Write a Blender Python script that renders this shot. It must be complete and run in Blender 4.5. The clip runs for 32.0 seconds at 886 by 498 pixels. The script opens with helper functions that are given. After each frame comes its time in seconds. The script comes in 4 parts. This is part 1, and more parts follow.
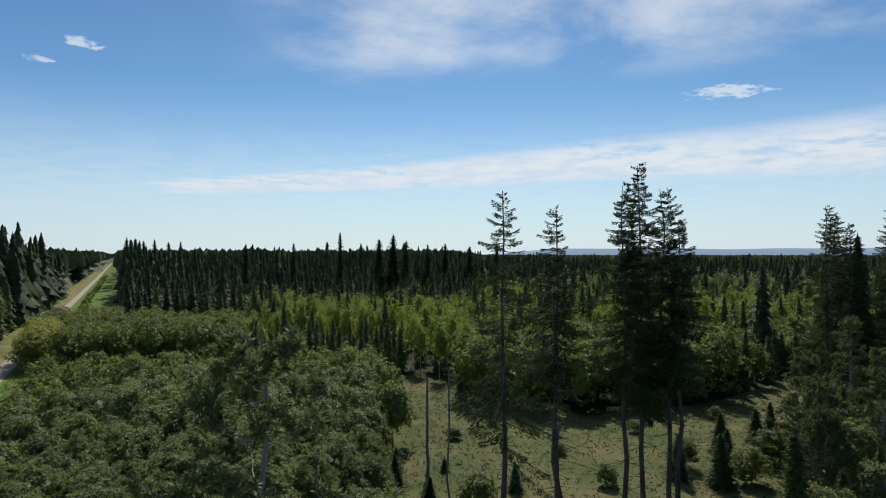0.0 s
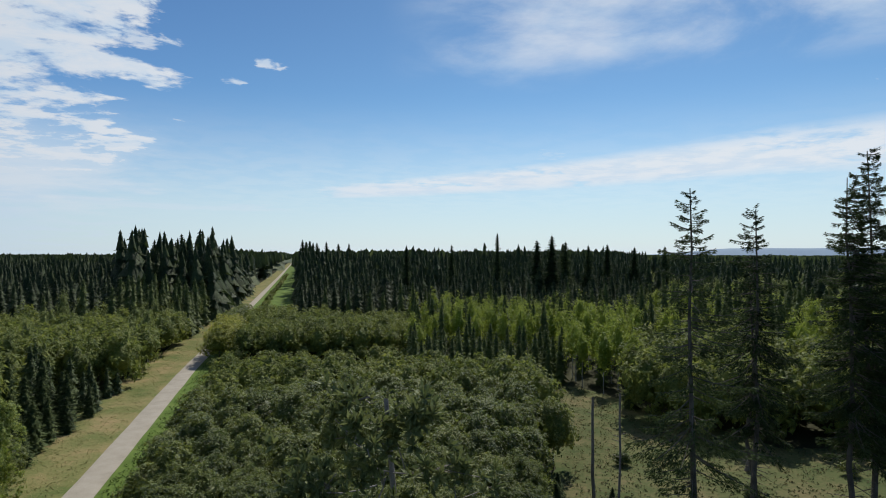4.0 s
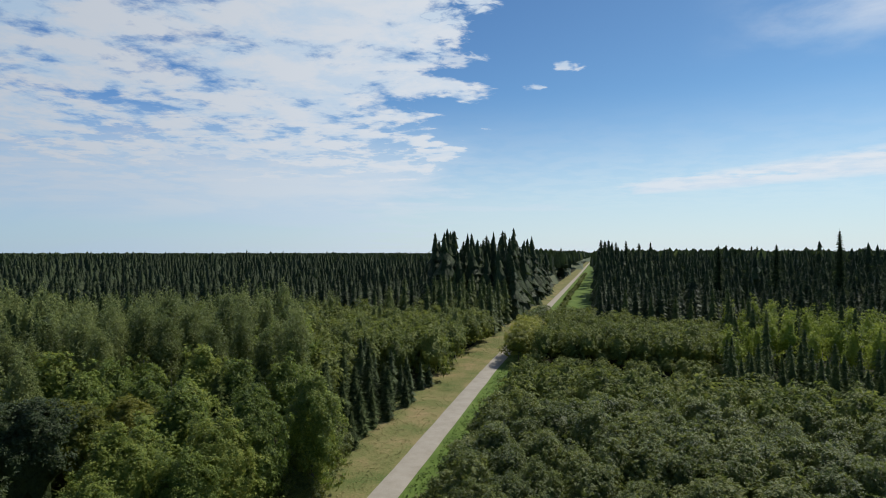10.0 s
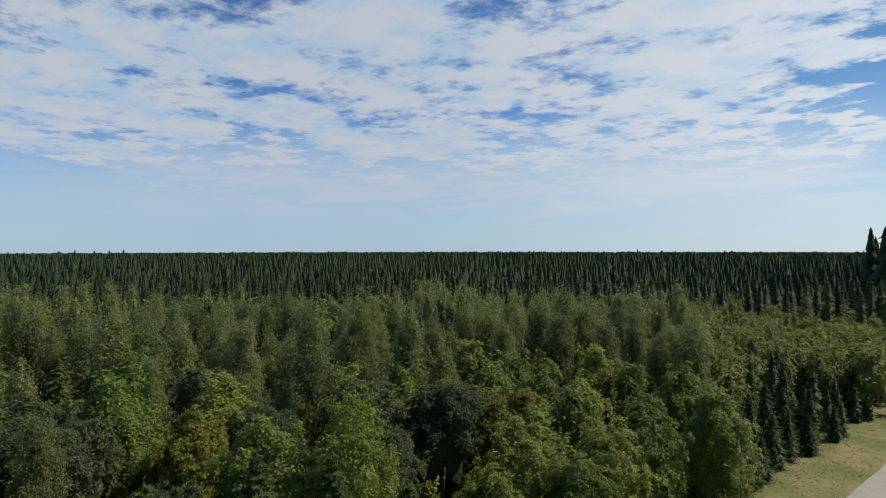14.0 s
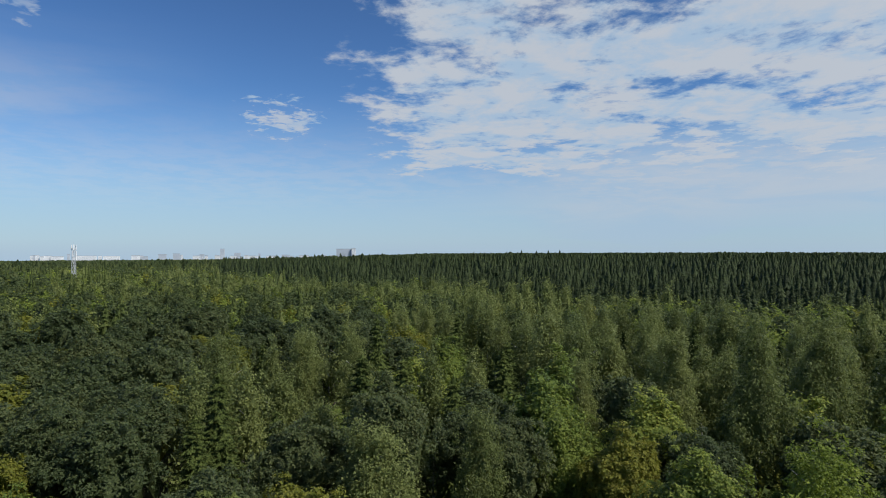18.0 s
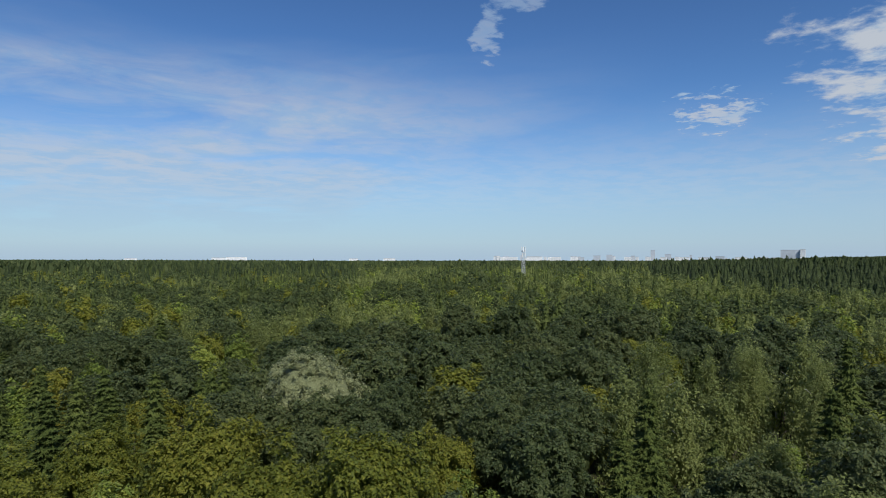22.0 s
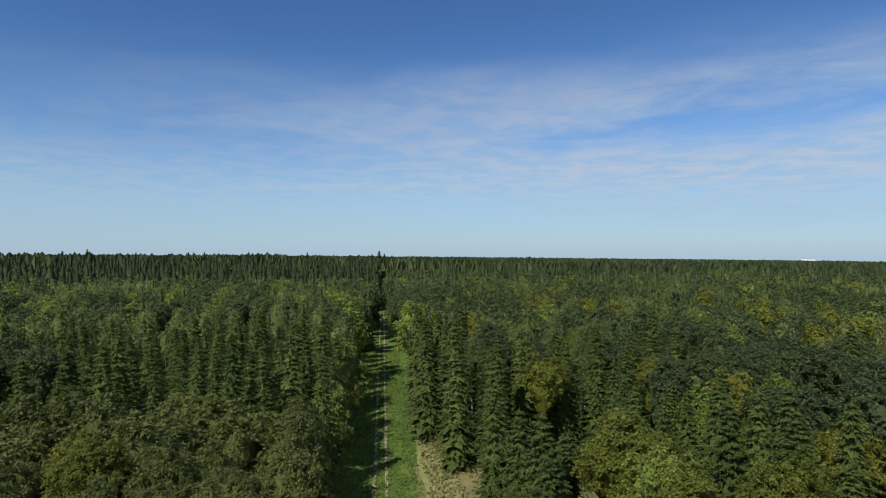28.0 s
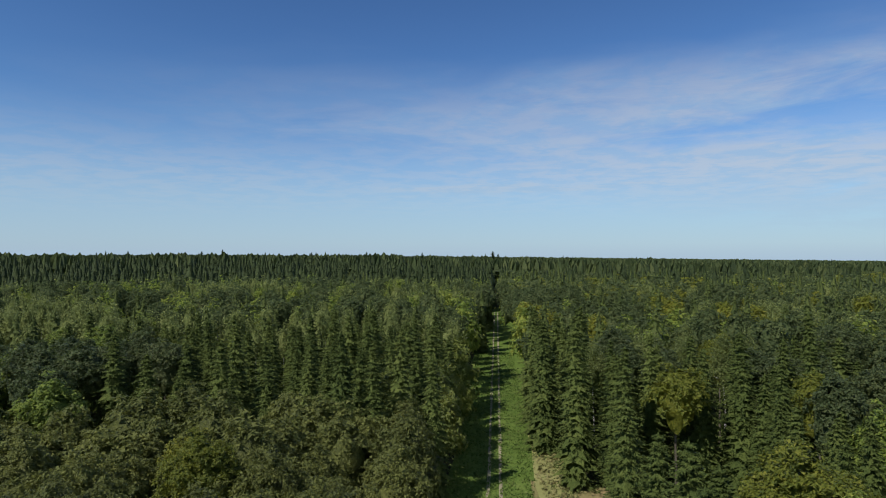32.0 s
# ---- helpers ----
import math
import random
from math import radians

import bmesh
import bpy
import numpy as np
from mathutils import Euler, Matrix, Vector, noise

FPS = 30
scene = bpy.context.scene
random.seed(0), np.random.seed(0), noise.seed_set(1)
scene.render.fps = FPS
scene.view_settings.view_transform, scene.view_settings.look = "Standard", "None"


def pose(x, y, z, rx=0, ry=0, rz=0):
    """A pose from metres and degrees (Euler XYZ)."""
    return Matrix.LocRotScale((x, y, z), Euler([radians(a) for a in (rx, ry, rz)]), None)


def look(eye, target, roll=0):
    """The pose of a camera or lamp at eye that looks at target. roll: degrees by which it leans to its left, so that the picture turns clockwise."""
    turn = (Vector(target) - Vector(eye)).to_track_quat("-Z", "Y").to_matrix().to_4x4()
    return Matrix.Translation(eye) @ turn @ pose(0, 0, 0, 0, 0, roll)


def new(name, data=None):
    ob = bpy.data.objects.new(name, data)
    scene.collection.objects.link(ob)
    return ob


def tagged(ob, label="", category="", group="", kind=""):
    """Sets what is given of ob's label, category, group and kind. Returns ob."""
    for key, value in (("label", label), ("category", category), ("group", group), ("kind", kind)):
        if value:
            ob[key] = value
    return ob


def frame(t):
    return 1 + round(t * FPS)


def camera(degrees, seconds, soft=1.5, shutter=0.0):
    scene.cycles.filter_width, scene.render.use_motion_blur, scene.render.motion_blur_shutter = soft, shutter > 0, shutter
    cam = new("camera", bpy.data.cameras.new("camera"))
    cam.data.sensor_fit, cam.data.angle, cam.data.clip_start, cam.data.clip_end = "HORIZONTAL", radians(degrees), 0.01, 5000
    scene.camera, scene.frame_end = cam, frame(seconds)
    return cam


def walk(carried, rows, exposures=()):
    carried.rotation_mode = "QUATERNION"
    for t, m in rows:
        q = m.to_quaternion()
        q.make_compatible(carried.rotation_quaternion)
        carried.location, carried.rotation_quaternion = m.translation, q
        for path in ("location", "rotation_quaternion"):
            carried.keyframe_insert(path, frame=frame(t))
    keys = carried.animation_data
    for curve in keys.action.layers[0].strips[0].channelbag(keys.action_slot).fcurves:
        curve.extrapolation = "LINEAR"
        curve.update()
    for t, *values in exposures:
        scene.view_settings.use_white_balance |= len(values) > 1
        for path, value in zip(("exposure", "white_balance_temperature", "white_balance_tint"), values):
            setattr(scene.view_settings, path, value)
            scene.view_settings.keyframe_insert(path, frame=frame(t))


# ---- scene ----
cam = camera(71.78, 32.0, soft=1.0)
# seconds, x, y, z, heading, tilt
PATH = [
    (0, -1.86, -8.54, 21.23, -28.88, 0.45), (1, -1.36, -7.56, 21.25, -25.34, 0.40), (2, -0.92, -6.50, 21.31, -21.16, 0.40),
    (3, -0.55, -5.42, 21.49, -17.54, 0.42), (3.5, -0.39, -4.89, 21.64, -15.84, 0.44), (5.5, 0.02, -2.93, 22.16, -9.66, 0.45),
    (6, 0.09, -2.46, 22.24, -8.14, 0.45), (7, 0.17, -1.61, 22.33, -4.72, 0.45), (8, 0.12, -0.77, 22.41, 1.08, 0.42),
    (9, 0.00, 0.00, 22.50, 6.60, 0.36), (10, -0.16, 0.72, 22.58, 13.17, 0.30), (11, -0.43, 1.46, 22.63, 20.64, 0.28),
    (12, -0.85, 2.20, 22.63, 28.62, 0.26), (13, -1.41, 2.91, 22.60, 38.00, 0.22), (14, -2.16, 3.60, 22.61, 48.52, 0.20),
    (14.5, -2.59, 3.90, 22.63, 53.47, 0.20), (16.5, -4.38, 4.69, 22.77, 72.56, 0.19), (17, -4.86, 4.79, 22.79, 77.39, 0.19),
    (18, -5.85, 4.87, 22.82, 86.92, 0.20), (19, -6.81, 4.83, 22.84, 96.59, 0.22), (20, -7.76, 4.62, 22.85, 106.42, 0.25),
    (21, -8.58, 4.28, 22.85, 115.94, 0.28), (22, -9.28, 3.87, 22.87, 125.66, 0.33), (23, -9.90, 3.30, 22.87, 135.36, 0.33),
    (24, -10.49, 2.55, 22.87, 145.06, 0.34), (25, -10.98, 1.60, 22.87, 154.77, 0.35), (26, -11.30, 0.54, 22.88, 164.39, 0.39),
    (26.5, -11.39, 0.03, 22.89, 169.22, 0.40), (28.5, -11.40, -2.01, 22.88, 185.09, 0.37), (29, -11.36, -2.54, 22.87, 185.13, 0.38),
    (30, -11.19, -3.62, 22.78, 185.14, 0.38), (31, -10.98, -4.66, 22.67, 187.83, 0.40), (32, -10.73, -5.69, 22.59, 194.10, 0.43),
]
walk(cam, [(t, pose(x, y, z, 90 + p, 0, h)) for t, x, y, z, h, p in PATH],
     exposures=[(0, -0.14), (32, -0.14)])

# ---- light ----
SUN_AZ, SUN_EL = 32.0, 48.0          # degrees right of +Y, degrees up
lamp = bpy.data.lights.new("sun", "SUN")
lamp.energy, lamp.angle, lamp.color = 4.7, radians(0.5), (1.0, 0.97, 0.91)
sun = new("sun", lamp)
sd = Vector((math.sin(radians(SUN_AZ)) * math.cos(radians(SUN_EL)), math.cos(radians(SUN_AZ)) * math.cos(radians(SUN_EL)), math.sin(radians(SUN_EL))))
sun.matrix_world = look(sd * 100, (0, 0, 0))

world = bpy.data.worlds.new("sky")
scene.world = world
world.use_nodes = True
W = world.node_tree
W.nodes.clear()


def wn(kind, **settings):
    n = W.nodes.new(kind)
    for k, v in settings.items():
        n.inputs[k.replace("_", " ")].default_value = v
    return n


def wm(op, a, b=None, c=None, clamp=False):
    n = W.nodes.new("ShaderNodeMath")
    n.operation, n.use_clamp = op, clamp
    for i, v in enumerate((a, b, c)):
        if v is None:
            continue
        if isinstance(v, (int, float)):
            n.inputs[i].default_value = v
        else:
            W.links.new(v, n.inputs[i])
    return n.outputs[0]


def wramp(v, lo, hi):
    n = W.nodes.new("ShaderNodeMapRange")
    n.interpolation_type = "SMOOTHSTEP"
    W.links.new(v, n.inputs[0])
    n.inputs[1].default_value, n.inputs[2].default_value = lo, hi
    return n.outputs[0]


def wnoise(vec, scale, detail, rough, distort=0.0):
    n = wn("ShaderNodeTexNoise", Scale=scale, Detail=detail, Roughness=rough, Distortion=distort)
    W.links.new(vec, n.inputs["Vector"])
    return n.outputs["Fac"]


def wvec(a, b, c):
    n = W.nodes.new("ShaderNodeCombineXYZ")
    for i, v in enumerate((a, b, c)):
        if isinstance(v, (int, float)):
            n.inputs[i].default_value = v
        else:
            W.links.new(v, n.inputs[i])
    return n.outputs[0]


sky = W.nodes.new("ShaderNodeTexSky")
sky.sky_type, sky.sun_disc = "NISHITA", False
sky.sun_elevation, sky.sun_rotation = radians(SUN_EL), radians(SUN_AZ)
sky.altitude, sky.air_density, sky.dust_density, sky.ozone_density = 500, 1.0, 0.3, 1.6
coord = W.nodes.new("ShaderNodeTexCoord")
sep = W.nodes.new("ShaderNodeSeparateXYZ")
W.links.new(coord.outputs["Generated"], sep.inputs[0])
dx, dy, dz = sep.outputs
az = wm("MULTIPLY", wm("ARCTAN2", dx, dy), -57.2958)              # degrees, left positive
azp = wm("ADD", az, wm("MULTIPLY", wm("LESS_THAN", az, -110.0), 360.0))  # -110 .. 250
el = wm("MULTIPLY", wm("ARCSINE", dz), 57.2958)
low = wm("ADD", wm("MAXIMUM", dz, 0.0), 0.07)
plane = wvec(wm("DIVIDE", dx, low), wm("DIVIDE", dy, low), 0.0)
polar = wvec(wm("MULTIPLY", azp, 0.05), wm("MULTIPLY", el, 0.25), 3.0)
big = wnoise(plane, 0.55, 3.0, 0.5)
fine = wnoise(plane, 1.35, 9.0, 0.6, 0.3)
lumps = wnoise(plane, 3.4, 8.0, 0.62, 0.2)
crisp = wnoise(plane, 13.0, 5.0, 0.6, 0.3)
streak = wnoise(polar, 1.6, 8.0, 0.62, 0.6)
soft = wnoise(polar, 0.55, 4.0, 0.5, 0.4)
wob = wm("MULTIPLY", wm("SUBTRACT", fine, 0.5), 26.0)
# heaped cloud field
azm = wm("ADD", azp, wob)
mass = wm("MULTIPLY", wramp(azm, 6.0, 17.0), wramp(azm, 112.0, 84.0))
elw = wm("ADD", el, wm("MULTIPLY", wm("SUBTRACT", streak, 0.5), 7.0))
mass = wm("MULTIPLY", mass, wramp(elw, 3.0, 9.0))
body = wm("ADD", wm("MULTIPLY", fine, 0.52), wm("ADD", wm("MULTIPLY", lumps, 0.33), wm("MULTIPLY", crisp, 0.15)))
heap = wramp(wm("SUBTRACT", body, wm("MULTIPLY", wm("SUBTRACT", 1.0, mass), 0.26)), 0.405, 0.505)
# long thin band low over the wood
line = wm("ADD", wm("MULTIPLY", wm("MAXIMUM", azp, -42.0), -0.068), 5.4)
off = wm("ABSOLUTE", wm("SUBTRACT", el, line))
thick = wm("ADD", wm("MULTIPLY", azp, -0.034), 0.75)
band = wm("MULTIPLY", wramp(wm("DIVIDE", off, wm("MAXIMUM", thick, 0.3)), 1.3, 0.3), wramp(azp, 2.0, -6.0))
band = wm("MULTIPLY", band, wramp(wm("ADD", wm("MULTIPLY", streak, 0.6), wm("MULTIPLY", lumps, 0.4)), 0.27, 0.46))
# low streak under the heaped field
wisp_line = wm("ABSOLUTE", wm("SUBTRACT", el, wm("ADD", wm("MULTIPLY", azp, 0.012), 3.9)))
tail = wm("MULTIPLY", wramp(wm("ADD", wisp_line, wm("MULTIPLY", wm("SUBTRACT", streak, 0.5), 2.4)), 1.1, 0.2), wm("MULTIPLY", wramp(azp, -9.0, 2.0), wramp(azp, 40.0, 24.0)))
band = wm("MAXIMUM", band, wm("MULTIPLY", tail, 0.8))
# single puffs beside the field: heading, height, half width, half height in degrees, strength
puff = None
for pa, pe, pw, ph, ps in ((14.6, 20.2, 3.2, 1.3, 1.0), (10.2, 22.0, 2.2, 1.1, 1.0), (11.4, 17.6, 2.4, 0.8, 0.8), (5.0, 15.0, 1.2, 0.35, 0.8), (1.6, 16.6, 1.4, 0.3, 0.8), (-54.0, 13.4, 3.2, 0.6, 0.9),
                           (102.0, 11.8, 3.2, 1.4, 0.85), (121.4, 19.4, 1.5, 1.8, 0.5), (118.0, 22.0, 3.0, 0.7, 0.45), (107.0, 5.0, 4.2, 0.8, 0.45), (-24.0, 9.0, 1.8, 0.5, 0.4)):
    q = wm("ADD", wm("POWER", wm("DIVIDE", wm("ADD", wm("SUBTRACT", azp, pa), wm("MULTIPLY", wm("SUBTRACT", fine, 0.5), 7.0)), pw), 2.0), wm("POWER", wm("DIVIDE", wm("ADD", wm("SUBTRACT", el, pe), wm("MULTIPLY", wm("SUBTRACT", lumps, 0.5), 4.0 * ph)), ph), 2.0))
    q = wm("MULTIPLY", wramp(wm("ADD", q, wm("MULTIPLY", wm("SUBTRACT", crisp, 0.5), 5.5)), 1.3, 0.0), ps)
    puff = q if puff is None else wm("MAXIMUM", puff, q)
band = wm("MAXIMUM", band, puff)
# high wisps
wisp = wm("MULTIPLY", wm("MULTIPLY", wramp(el, 14.0, 19.0), wramp(azp, -8.0, -20.0)), wramp(wm("ADD", wm("MULTIPLY", big, 0.5), wm("MULTIPLY", fine, 0.5)), 0.44, 0.62))
wisp = wm("MULTIPLY", wisp, 0.72)
# pale veil over the far side
elv = wm("ADD", el, wm("MULTIPLY", wm("SUBTRACT", soft, 0.5), 12.0))
veil = wm("MULTIPLY", wm("MULTIPLY", wramp(azp, 104.0, 140.0), wramp(azp, 240.0, 158.0)), wramp(elv, 19.5, 11.0))
veil = wm("MULTIPLY", veil, wm("MULTIPLY", wramp(wm("ADD", wm("MULTIPLY", soft, 0.6), wm("MULTIPLY", streak, 0.4)), 0.28, 0.56), 0.80))
thread = wm("MULTIPLY", wm("MULTIPLY", wramp(wm("ABSOLUTE", wm("ADD", wm("SUBTRACT", el, 6.0), wm("MULTIPLY", wm("SUBTRACT", streak, 0.5), 3.0))), 1.2, 0.1), 0.75), wm("MULTIPLY", wramp(azp, 152.0, 168.0), wramp(azp, 214.0, 194.0)))
veil = wm("MAXIMUM", veil, thread)
haze = wm("MAXIMUM", wm("MULTIPLY", wramp(el, 15.0, 0.0), 0.80), wm("MULTIPLY", wramp(el, 8.0, -2.0), 1.0))
sheet = wm("MULTIPLY", wm("MULTIPLY", wramp(wm("ADD", azp, wob), -2.0, 22.0), wramp(azp, 104.0, 70.0)), wm("MULTIPLY", wramp(el, 14.0, 6.0), wramp(soft, 0.12, 0.48)))
haze = wm("MAXIMUM", haze, wm("MULTIPLY", sheet, 0.93))
lowc = wm("MULTIPLY", wm("MULTIPLY", wramp(el, 7.5, 4.0), wramp(streak, 0.46, 0.62)), 0.45)
amount = wm("MAXIMUM", wm("MAXIMUM", heap, band), wm("MAXIMUM", wisp, wm("MAXIMUM", veil, wm("MAXIMUM", haze, lowc))), clamp=True)
amount = wm("MULTIPLY", amount, 0.95)
bright = wn("ShaderNodeMix")
bright.data_type = "RGBA"
sunward = wramp(wm("ADD", wm("MULTIPLY", dx, math.sin(radians(SUN_AZ))), wm("MULTIPLY", dy, math.cos(radians(SUN_AZ)))), 0.0, 0.97)
hazec = wn("ShaderNodeMix")
hazec.data_type = "RGBA"
hazec.inputs[6].default_value = (4.2, 5.65, 7.35, 1)
hazec.inputs[7].default_value = (7.0, 8.1, 9.3, 1)
W.links.new(sunward, hazec.inputs[0])
W.links.new(hazec.outputs[2], bright.inputs[6])
whitec = wn("ShaderNodeMix")
whitec.data_type = "RGBA"
whitec.inputs[6].default_value, whitec.inputs[7].default_value = (5.7, 6.2, 6.9, 1), (8.3, 8.8, 9.4, 1)
W.links.new(sunward, whitec.inputs[0])
W.links.new(whitec.outputs[2], bright.inputs[7])
W.links.new(wm("MAXIMUM", wm("MULTIPLY", wramp(lumps, 0.38, 0.60), wramp(el, 2.5, 8.0)), wm("MULTIPLY", wm("MULTIPLY", sheet, wramp(el, 1.0, 5.5)), wm("MULTIPLY", wramp(streak, 0.36, 0.62), 0.75))), bright.inputs[0])
mixc = wn("ShaderNodeMix")
mixc.data_type = "RGBA"
W.links.new(amount, mixc.inputs[0])
dim = wn("ShaderNodeMix")
dim.data_type, dim.blend_type = "RGBA", "MULTIPLY"
dim.inputs[0].default_value, dim.inputs[7].default_value = 1.0, (0.1, 0.1, 0.1, 1)
W.links.new(sky.outputs[0], dim.inputs[6])
deep = wn("ShaderNodeGamma", Gamma=1.25)
W.links.new(dim.outputs[2], deep.inputs[0])
tint = wn("ShaderNodeMix")
tint.data_type, tint.blend_type = "RGBA", "MULTIPLY"
tint.inputs[0].default_value = 1.0
tone = wn("ShaderNodeMix")
tone.data_type = "RGBA"
tone.inputs[6].default_value, tone.inputs[7].default_value = (7.9, 10.9, 13.8, 1), (7.9, 10.1, 10.6, 1)
W.links.new(sunward, tone.inputs[0])
W.links.new(tone.outputs[2], tint.inputs[7])
W.links.new(deep.outputs[0], tint.inputs[6])
W.links.new(tint.outputs[2], mixc.inputs[6])
W.links.new(bright.outputs[2], mixc.inputs[7])
back = wn("ShaderNodeBackground", Strength=0.1)
W.links.new(mixc.outputs[2], back.inputs[0])
W.links.new(back.outputs[0], wn("ShaderNodeOutputWorld").inputs[0])

# ---- materials ----


def nodes_of(name):
    m = bpy.data.materials.new(name)
    m.use_nodes = True
    t = m.node_tree
    return m, t, t.nodes["Principled BSDF"]


def ramp_node(t, fac, stops):
    r = t.nodes.new("ShaderNodeValToRGB")
    while len(r.color_ramp.elements) < len(stops):
        r.color_ramp.elements.new(0.5)
    for e, (p, c) in zip(r.color_ramp.elements, stops):
        e.position, e.color = p, (*c, 1)
    t.links.new(fac, r.inputs[0])
    return r.outputs[0]


def noise_node(t, scale, detail=4.0, rough=0.55, world_space=True):
    n = t.nodes.new("ShaderNodeTexNoise")
    n.inputs["Scale"].default_value, n.inputs["Detail"].default_value, n.inputs["Roughness"].default_value = scale, detail, rough
    if world_space:
        g = t.nodes.new("ShaderNodeNewGeometry")
        t.links.new(g.outputs["Position"], n.inputs["Vector"])
    else:
        c = t.nodes.new("ShaderNodeTexCoord")
        t.links.new(c.outputs["Object"], n.inputs["Vector"])
    return n.outputs["Fac"]


def math_node(t, op, a, b):
    n = t.nodes.new("ShaderNodeMath")
    n.operation = op
    for i, v in enumerate((a, b)):
        if isinstance(v, (int, float)):
            n.inputs[i].default_value = v
        else:
            t.links.new(v, n.inputs[i])
    return n.outputs[0]


def foliage(name, dark, mid, pale, rough=0.75, through_light=0.3, single=True, patch=0.12, gloss=0.12):
    """Leaves: a colour for each tree, patches, and a difference from leaf to leaf."""
    m, t, b = nodes_of(name)
    g = t.nodes.new("ShaderNodeNewGeometry")
    isl = g.outputs["Random Per Island"]
    pat = noise_node(t, patch, 2.0)
    if single:
        o = t.nodes.new("ShaderNodeObjectInfo")
        base = math_node(t, "MULTIPLY", o.outputs["Random"], 0.38)
    else:
        base = math_node(t, "MULTIPLY", noise_node(t, 0.22, 1.0), 0.45)
    fine = noise_node(t, 5.0 if single else 2.3, 3.0, 0.7)
    v = math_node(t, "ADD", math_node(t, "ADD", base, math_node(t, "MULTIPLY", isl, 0.46)), math_node(t, "MULTIPLY", pat, 0.32))
    v = math_node(t, "ADD", v, math_node(t, "MULTIPLY", math_node(t, "SUBTRACT", fine, 0.50), 1.5))
    bp = t.nodes.new("ShaderNodeBump")
    bp.inputs["Strength"].default_value, bp.inputs["Distance"].default_value = 0.9, (0.2 if single else 0.45)
    t.links.new(fine, bp.inputs["Height"])
    t.links.new(bp.outputs[0], b.inputs["Normal"])
    col = ramp_node(t, v, [(0.16, dark), (0.56, mid), (1.0, pale)])
    t.links.new(col, b.inputs["Base Color"])
    b.inputs["Roughness"].default_value = rough
    b.inputs["Specular IOR Level"].default_value = gloss
    tr = t.nodes.new("ShaderNodeBsdfTranslucent")
    t.links.new(col, tr.inputs["Color"])
    mx = t.nodes.new("ShaderNodeMixShader")
    mx.inputs[0].default_value = through_light
    out = t.nodes["Material Output"]
    t.links.new(b.outputs[0], mx.inputs[1])
    t.links.new(tr.outputs[0], mx.inputs[2])
    t.links.new(mx.outputs[0], out.inputs[0])
    return m


def surface(name, stops, scale, rough=0.9, fine_scale=None, bump=0.3, world_space=True):
    """A rough surface: broad patches and fine grain."""
    m, t, b = nodes_of(name)
    a = noise_node(t, scale, 5.0, 0.6, world_space)
    f = noise_node(t, fine_scale or scale * 14, 4.0, 0.65, world_space)
    v = math_node(t, "ADD", math_node(t, "MULTIPLY", a, 0.62), math_node(t, "MULTIPLY", f, 0.38))
    t.links.new(ramp_node(t, v, stops), b.inputs["Base Color"])
    b.inputs["Roughness"].default_value = rough
    b.inputs["Specular IOR Level"].default_value = 0.08
    bp = t.nodes.new("ShaderNodeBump")
    bp.inputs["Strength"].default_value, bp.inputs["Distance"].default_value = bump, 0.05
    t.links.new(f, bp.inputs["Height"])
    t.links.new(bp.outputs[0], b.inputs["Normal"])
    return m


LEAF = {
    "bush": ((0.079, 0.107, 0.025), (0.168, 0.206, 0.042), (0.292, 0.306, 0.073)),
    "broadleaf": ((0.092, 0.141, 0.027), (0.203, 0.267, 0.049), (0.370, 0.392, 0.074)),
    "brownbush": ((0.072, 0.086, 0.022), (0.138, 0.155, 0.040), (0.243, 0.256, 0.067)),
    "yellowbush": ((0.171, 0.195, 0.032), (0.342, 0.350, 0.055), (0.562, 0.525, 0.090)),
    "yellow": ((0.101, 0.131, 0.020), (0.190, 0.208, 0.029), (0.312, 0.293, 0.047)),
    "oak": ((0.048, 0.072, 0.026), (0.090, 0.122, 0.044), (0.159, 0.182, 0.065)),
    "birch": ((0.111, 0.143, 0.043), (0.198, 0.235, 0.071), (0.302, 0.332, 0.110)),
    "lightbirch": ((0.131, 0.185, 0.026), (0.243, 0.304, 0.045), (0.377, 0.416, 0.071)),
    "spruce": ((0.024, 0.039, 0.015), (0.048, 0.071, 0.024), (0.086, 0.113, 0.039)),
    "young": ((0.048, 0.071, 0.020), (0.095, 0.126, 0.032), (0.158, 0.190, 0.050)),
    "lowspruce": ((0.039, 0.055, 0.020), (0.073, 0.101, 0.032), (0.129, 0.163, 0.051)),
    "pine": ((0.068, 0.095, 0.031), (0.130, 0.159, 0.051), (0.213, 0.235, 0.081)),
    "willow": ((0.207, 0.226, 0.114), (0.311, 0.336, 0.168), (0.427, 0.445, 0.234)),
}
THRU = {"spruce": 0.3, "lowspruce": 0.25, "young": 0.3, "pine": 0.3}
SHEEN = {"spruce": (0.7, 0.08), "lowspruce": (0.65, 0.12), "young": (0.65, 0.12), "pine": (0.55, 0.3), "bush": (0.40, 0.45), "oak": (0.42, 0.35)}
MAT = {k: foliage("foliage_" + k, *v, rough=SHEEN.get(k, (0.45, 0.3))[0], through_light=THRU.get(k, 0.46), gloss=SHEEN.get(k, (0.45, 0.3))[1]) for k, v in LEAF.items()}
MATW = {k: foliage("foliage_far_" + k, *v, rough=0.55, through_light=THRU.get(k, 0.42), single=False, gloss=0.2) for k, v in LEAF.items()}
BARK = surface("bark_grey", [(0.3, (0.06, 0.05, 0.04)), (0.7, (0.17, 0.15, 0.12))], 1.5, world_space=False)
